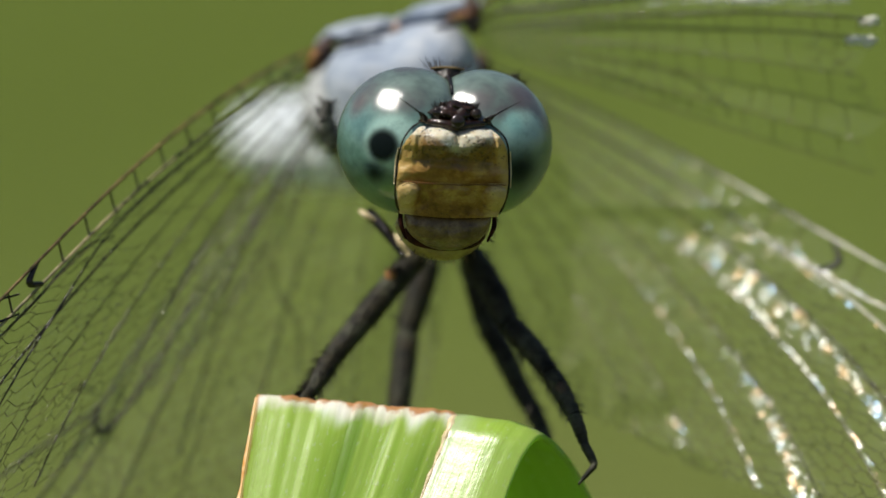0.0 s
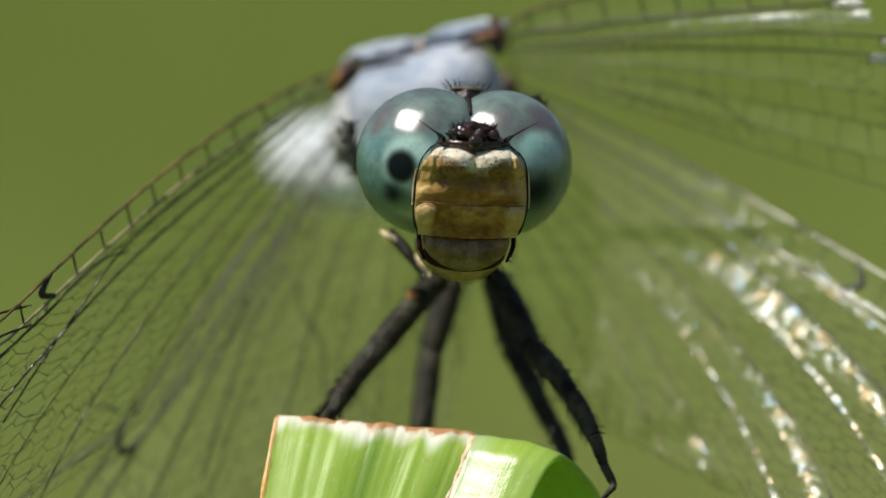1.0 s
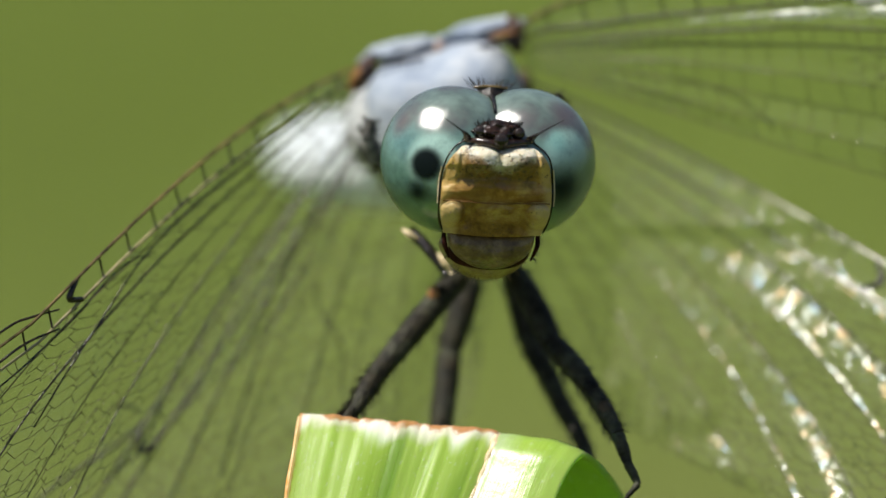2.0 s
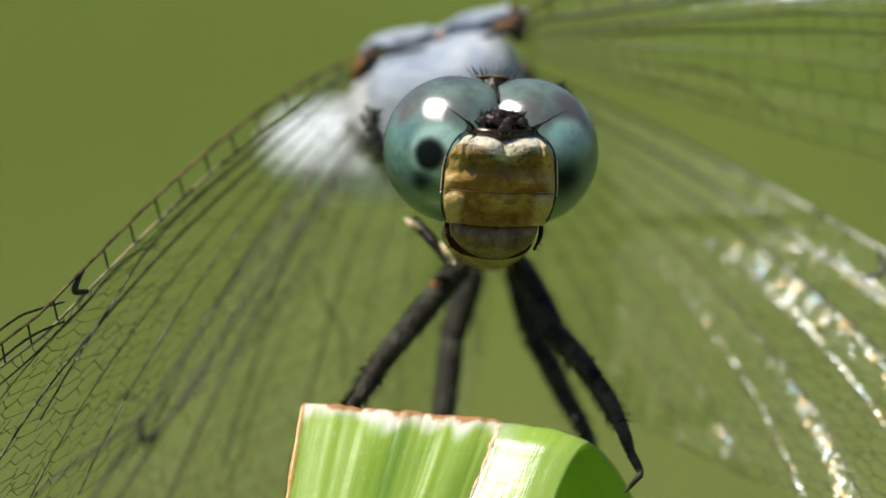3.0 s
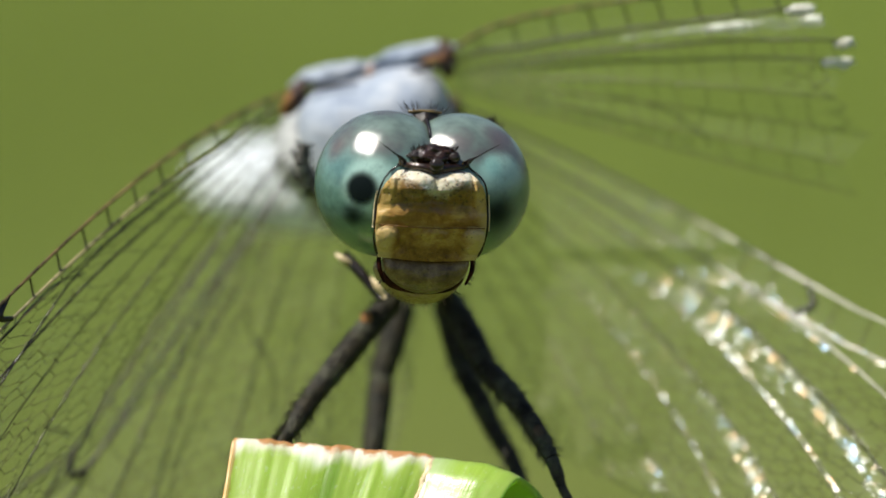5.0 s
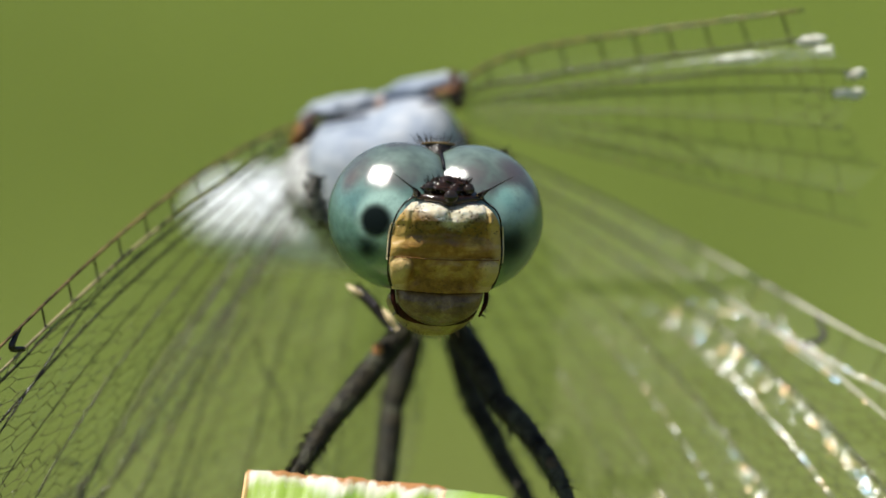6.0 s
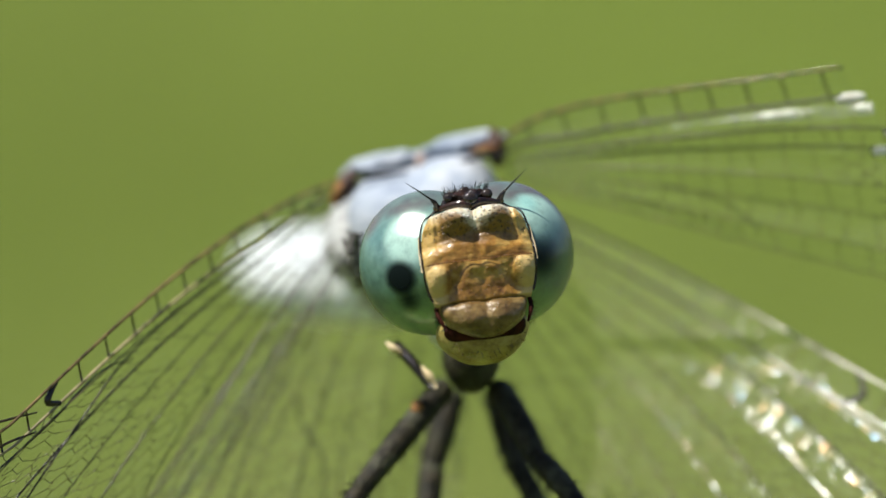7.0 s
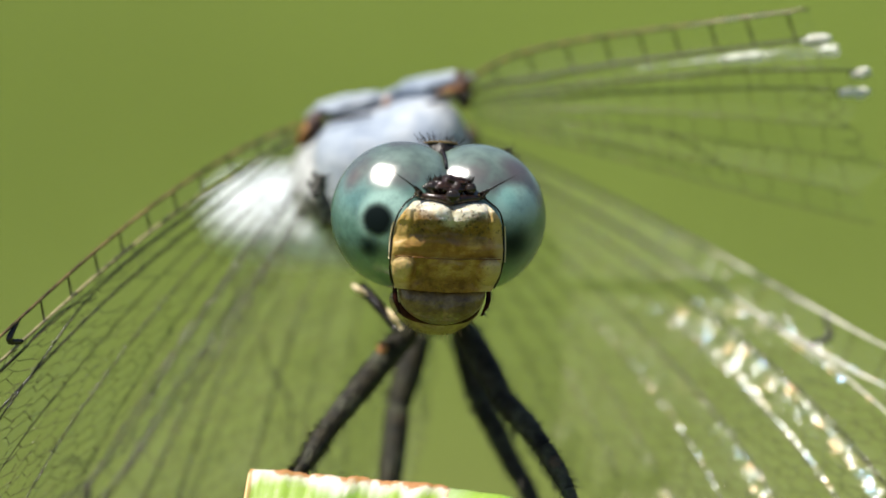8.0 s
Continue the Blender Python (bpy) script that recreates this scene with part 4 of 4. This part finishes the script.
            part("torn_flap", flap, GLINT_WHITE, wing, "white scrap of membrane, painted as a glint")
        # strip added along the front lane to stand for the membrane's glint
        pts = [at(0, stop(0) * (0.38 + 0.62 * i / 40)).lerp(at(1, stop(1) * (0.38 + 0.62 * i / 40)), 0.40) for i in range(41)]
        rad = [0.19 * min(1, i / 25) * (1 + 0.5 * noise.noise((i * 0.35, 3, 1))) + 0.005 for i in range(41)]
        part("glint_strip", tube(pts, rad, 8), GLINT_STRIP, wing, "whitish strip standing in for a glint on the membrane")
    return wing


def build_leg(fly, name, joints, radii, bristles, seed, label="", spot=None, skin=None):
    """A leg through joints: thigh, shin and foot, with rows of bristles."""
    leg = new(name)
    leg.parent = fly
    if label:
        leg["label"] = label
    rng = random.Random(seed)
    names = ("thigh", "shin", "foot", "claw")
    for i, (a, b) in enumerate(zip(joints, joints[1:])):
        a, b = Vector(a), Vector(b)
        r0, r1 = radii[i], radii[i + 1]
        mid = (a + b) / 2 + Vector((0.03, 0, 0.06)) * (b - a).length * 0.3
        line = smooth_path([a, mid, b], 8)
        rad = [q * (1 + 0.12 * noise.noise((j * 0.7, seed, i))) for j, q in enumerate(spread([r0, (r0 + r1) * 0.54, r1], 8))]
        rad[0] *= 0.75
        rad[-1] *= 0.85
        part(names[min(i, 3)], tube(line, rad, 14), skin or LEG, leg)
        if bristles and i < 3:
            bm = bmesh.new()
            d = (b - a).normalized()
            side = d.cross(Vector((0, -1, 0))).normalized()
            for j in range(bristles * 2):
                t = rng.random()
                s = rng.choice((-1, 1))
                p = a.lerp(b, t) + side * s * (r0 + (r1 - r0) * t) * 0.8
                q = p + (side * s * 0.8 + d * 0.9 + Vector((0, rng.uniform(-.5, .5), 0))).normalized() * rng.uniform(0.12, 0.45)
                tube([p, q], [0.016, 0.004], 4, bm)
            part("bristles", bm, HAIR, leg)
    if spot:
        part("knee_spot", ball(spot, (0.20, 0.18, 0.28), seg=16, rings=10), ORANGE, leg, "rust brown patch")
    return leg


def build_dragonfly():
    fly = new("dragonfly")
    fly.matrix_world = RIG
    tagged(fly, "blue-grey skimmer dragonfly with teal eyes perched on a leaf", "dragonfly")
    head, pupils = build_head(fly)

    # thorax, rolled so that one shoulder is higher
    T = pose(0, 0, 0, 6, -14, -9)
    T3 = T.to_3x3()
    C = Vector((-1.22, 8.4, 1.35))

    def chest(p):
        q = Vector((math.copysign(abs(p.x) ** 0.85, p.x), p.y, p.z))
        q.x *= 1 - 0.15 * max(0, -p.z)
        return q * (1 + 0.02 * noise.noise(p * 3))
    part("thorax", ball((-1.35, 10.2, 1.1), (2.45, 4.2, 2.75), chest, 48, 32, T), FLANK, fly, "thorax with greyish bloom")

    def yoke(p):
        """Broad front of the thorax, boxy, with a shallow groove down its middle."""
        q = Vector((math.copysign(abs(p.x) ** 0.62, p.x), p.y, math.copysign(abs(p.z) ** 0.62, p.z)))
        g = math.exp(-(q.x * 5.5) ** 2)
        q.y += 0.10 * g * (p.y < 0)
        q.z -= 0.05 * g * (p.z > 0)
        q.z += 0.05 * abs(q.x) * (p.z > 0)
        q.x *= 1 - 0.10 * max(0, -q.z)
        return q * (1 + 0.015 * noise.noise(p * 3.5))
    part("thorax_front", ball(C, (2.6, 2.6, 2.32), yoke, 64, 40, T), BLUE, fly, "pale blue bloom over the broad front of the thorax")
    for q, rr, roll in (((-2.66, 9.3, 3.62), (1.40, 1.1, 0.34), -10), ((-0.15, 9.3, 4.18), (1.45, 1.1, 0.40), -14)):
        part("wing_ridge", ball(q, rr, lambda p: p * (1 + 0.34 * noise.noise(p * 2.6 + Vector((q[0], 0, 0))) + 0.16 * noise.noise(p * 6 + Vector((0, q[0], 0)))), 36, 24, pose(0, 0, 0, 0, roll, 0)), BLUE, fly)
    part("ridge_mark", ball((-1.55, 8.2, 3.72), (0.16, 0.12, 0.24), seg=20, rings=12), MARK, fly, "orange cream mark")
    for a in (Vector((-2.8, 7.3, 3.42)), Vector((0.45, 7.3, 4.02))):
        part("ridge_groove", tube(smooth_path([a + Vector((-.85, -.10, -.40)), a + Vector((-0.1, -.30, -.22)), a + Vector((0.75, -.25, -.10))], 5), spread([.05, .085, .05], 5), 8), BLACK, fly)
    for q in ((-4.02, 8.3, 2.85), (0.95, 8.3, 4.15)):
        part("wing_hinge", ball(q, (0.32, 0.6, 0.62), lambda p: p * (1 + 0.3 * noise.noise(p * 2)), 20, 14, pose(0, 0, 0, 0, 25 if q[0] < 0 else -12, 0)), RUST, fly, "dark rust brown hinge")
    part("hinge_rim", ball((-4.28, 8.0, 2.68), (0.15, 0.4, 0.46), lambda p: p * (1 + 0.3 * noise.noise(p * 2)), 20, 14, pose(0, 0, 0, 0, 25, 0)), ORANGE, fly, "orange edge of the hinge")
    part("hinge_rim", ball((0.55, 7.7, 4.10), (0.42, 0.3, 0.10), lambda p: p * (1 + 0.3 * noise.noise(p * 2)), 20, 14, pose(0, 0, 0, 0, -10, 0)), ORANGE, fly, "orange edge of the hinge")
    for q in ((-3.7, 10.4, 1.7), (1.2, 12.6, 2.5)):
        part("wing_hinge", ball(q, (0.4, 0.6, 0.5), seg=20, rings=14), RUST, fly, "dark rust brown hinge")
    part("thorax_side", ball((-3.0, 12.2, 1.0), (1.75, 3.0, 1.75), chest, 36, 24, T), FLANK, fly)
    part("neck", tube(smooth_path([(0, 1.6, -0.5), (-0.2, 3.2, -0.4), (-0.6, 5.4, 0.2)], 6), spread([0.9, 1.0, 1.6], 6), 16), LEG, fly)
    part("breast", ball((-0.3, 7.0, -1.3), (1.2, 1.9, 1.3), seg=32, rings=20), FLANK, fly)

    part("leg_base", ball((0.05, 4.4, -2.7), (0.95, 1.3, 1.25), seg=28, rings=18), LEG, fly)

    # abdomen, ten rings
    path = smooth_path([(-2.1, 12.5, 0.0), (-3.7, 19, -0.05), (-5.0, 26, 0.0), (-6.2, 33, 0.05), (-7.0, 38, 0.1)], 10)
    rad = spread([1.85, 1.75, 1.6, 1.3, 0.8], 10)
    for i in range(10):
        seg = path[i * 4:i * 4 + 5]
        rr = [r * (0.94 if j in (0, 4) else 1.0) for j, r in enumerate(rad[i * 4:i * 4 + 5])]
        part("abdomen_ring", tube(seg, rr, 22), WHITE, fly, "white-blue bloom")

    wings = []
    FL = wing_frame((-4.05, 8.4, 3.05), (-9.5, -9.4, -7.2), (0.30, 0.35, -0.9))
    branches = [([(11.0, 0.62), (12.2, 0.32), (13.6, 0.48), (14.8, 0.74), (17.4, 1.07), (19.5, 1.2)], 0.04), ([(15.3, 0.2), (16.4, -0.16), (17.4, -0.36), (20, -0.3)], 0.05),
                ([(15.6, 0.75), (16.8, 0.49), (17.9, 0.45), (20, 0.6)], 0.05), ([(5.1, 0.12), (6.8, 0.14), (8.7, 0.18), (11.4, 0.5), (13.8, 1.32), (16, 2.13), (18, 3.0)], 0.038)]
    wings.append(build_wing(fly, "forewing", FL, 30, 6.4, 2.0, 14.5, 11, 11, 0.95, dark=(2, 4), net=0.014, cell=0.62, glint_beads=True, extra=branches, label="clear netted wing with a dark-laddered front edge"))
    FR = wing_frame((0.95, 8.4, 4.15), (12.3, -5.0, 1.35), (0.05, 0.3, -0.95))
    branches = [([(5.5, 1.9), (7.2, 2.6), (8.3, 3.6), (8.4, 4.0)], 0.03), ([(2.5, 1.6), (4.2, 2.3), (6.0, 3.0), (7.8, 3.8)], 0.022)]
    wings.append(build_wing(fly, "forewing", FR, 30, 8.0, 1.1, 40, 12, 6, 1.25, net=0.016, cell=0.58, cut=12.6, flip=-1, rise=0.48, front=0.98, dark=(1, 2), extra=branches, label="clear netted wing, torn off halfway"))
    HL = wing_frame((-3.7, 10.4, 1.7), (-7.45, -4.8, -10.6), (0.80, 0.07, -0.60))
    branches = [([(12.6, -0.1), (13.7, -0.23), (15.2, -0.73), (16.5, -1.2), (18, -1.6)], 0.06), ([(13.65, -1.3), (13.3, -0.96), (13.25, -0.5)], 0.05),
                ([(5.8, 1.2), (7.4, 1.27), (8.9, 1.5), (10.9, 2.1), (13.4, 2.9)], 0.045), ([(6.0, 1.6), (6.8, 2.4), (7.4, 3.7), (8.7, 4.6)], 0.04),
                ([(10.8, 0.65), (12.4, 0.62), (13.6, 0.47), (15.7, -0.1)], 0.045)]
    wings.append(build_wing(fly, "hindwing", HL, 29, 9.2, 4.5, 14.0, 13, 9, 0.35, net=0.017, cell=0.55, dark=(1, 3), extra=branches, label="clear netted hindwing hanging forward"))
    # the right hindwing lies flatter to the viewer than its span alone would have it
    tilt = Vector((11.1, -5.0, -5.66)).normalized()
    across = Matrix.Rotation(radians(8), 3, tilt) @ Vector((-0.595, -0.313, -0.741))
    facing = tilt.cross(across)
    span = Vector((11.1, -4.6, -6.25)).normalized()
    HR = wing_frame((1.35, 13.0, 2.55), span, Matrix.Rotation(radians(-0.5), 3, span) @ facing.cross(span))
    wings.append(build_wing(fly, "hindwing", HR, 30, 9.2, 4.5, 14.6, 14, 13, 0.5, flip=-1, fold=0.26, bend=0.0090, net=0.0149, belly=0.07, cell=0.62, widen=0.45, shine=True, skin=MEMBRANE_CREASED, label="clear netted hindwing glinting in the sun"))

    build_leg(fly, "middle_leg", [(-0.80, 5.0, -3.7), (-3.65, 2.0, -7.1), (-4.25, 0.9, -8.1), (-4.6, 0.3, -8.4)], [0.42, 0.35, 0.22, 0.11], 60, 1, "dark bristly leg gripping the leaf", (-1.72, 3.82, -4.42))
    build_leg(fly, "hind_leg", [(-0.5, 7.5, -3.9), (-1.2, 6.8, -6.3), (-1.6, 5.5, -9.6), (-1.7, 4.0, -11.0)], [0.45, 0.42, 0.34, 0.2], 10, 2)
    build_leg(fly, "middle_leg", [(0.9, 5.0, -3.7), (2.15, 3.0, -6.0), (3.45, 1.4, -7.5), (4.22, 0.5, -8.85), (4.55, 0.1, -9.8), (4.88, -0.2, -10.45), (4.35, -0.5, -11.05)],
              [0.42, 0.38, 0.31, 0.24, 0.16, 0.12, 0.04], 60, 3, "dark bristly leg with a claw hooked on the leaf")
    build_leg(fly, "hind_leg", [(0.9, 7.5, -3.9), (1.4, 6.8, -6.0), (2.5, 5.8, -8.1), (3.4, 4.0, -9.8)], [0.40, 0.37, 0.31, 0.20], 40, 4)
    # forelegs folded behind the eyes
    build_leg(fly, "foreleg", [(-2.6, 4.4, -0.7), (-3.6, 3.5, -0.1), (-3.86, 3.2, 0.65), (-3.72, 3.0, 1.3)], [0.17, 0.25, 0.24, 0.13], 26, 5, "dark bristly foreleg folded behind the eye", skin=DUSTY)
    build_leg(fly, "foreleg", [(1.2, 4.2, -2.0), (2.5, 3.6, -0.6), (2.7, 3.3, 1.0), (2.28, 3.0, 2.15)], [0.30, 0.30, 0.26, 0.14], 20, 6, "dark bristly foreleg folded behind the eye")
    part("foreleg_hip", tube(smooth_path([(-2.45, 3.4, -2.35), (-1.95, 3.1, -2.85), (-1.25, 2.7, -3.75)], 6), spread([0.20, 0.19, 0.14], 6), 12), BLACK, fly)
    part("hip_plate", tube(smooth_path([(-1.62, 2.75, -3.0), (-1.35, 2.65, -3.35), (-1.12, 2.6, -3.72)], 5), spread([0.04, 0.14, 0.06], 5), 10), CREAM, fly, "cream plate")
    part("hip_plate", tube(smooth_path([(-2.75, 3.2, -2.25), (-2.5, 3.1, -2.45), (-2.2, 3.1, -2.6)], 5), spread([0.05, 0.12, 0.05], 5), 10), CREAM, fly, "cream plate")
    return fly, head, pupils, wings, (FL, FR)


def motions(head, pupils, wings, frames):
    walk(head, [(0, REST), (6.9, REST), (7.0, TIPPED), (7.1, REST), (8, REST)])
    for ob, level, tipped in pupils:
        # the dark spots keep facing the viewer while the head tips
        walk(ob, [(0, level), (6.9, level), (7.0, tipped), (7.1, level), (8, level)])
    FL, FR = frames

    def swung(m, a):
        at = Matrix.Translation(m.translation)
        return at @ pose(0, 0, 0, 0, a, 0) @ at.inverted() @ m
    left = ((0, -3.4), (0.5, -2.8), (1, -1.6), (1.5, -2.1), (3, -3.2), (3.5, -2.8), (4, -2.4), (4.5, -2.0), (6, -1.3), (6.5, -1.2), (7.5, -0.15), (8, 0))
    walk(wings[0], [(t, swung(FL, a)) for t, a in left])
    right = ((0, 3.3), (1, 3.0), (1.5, 2.8), (3, 1.7), (3.5, 1.2), (4.5, 0.4), (6, 0), (8, 0))
    walk(wings[1], [(t, swung(FR, a)) for t, a in right])


build_ground()
build_grass()
build_leaf()
fly, head, pupils, wings, frames = build_dragonfly()
motions(head, pupils, wings, frames)
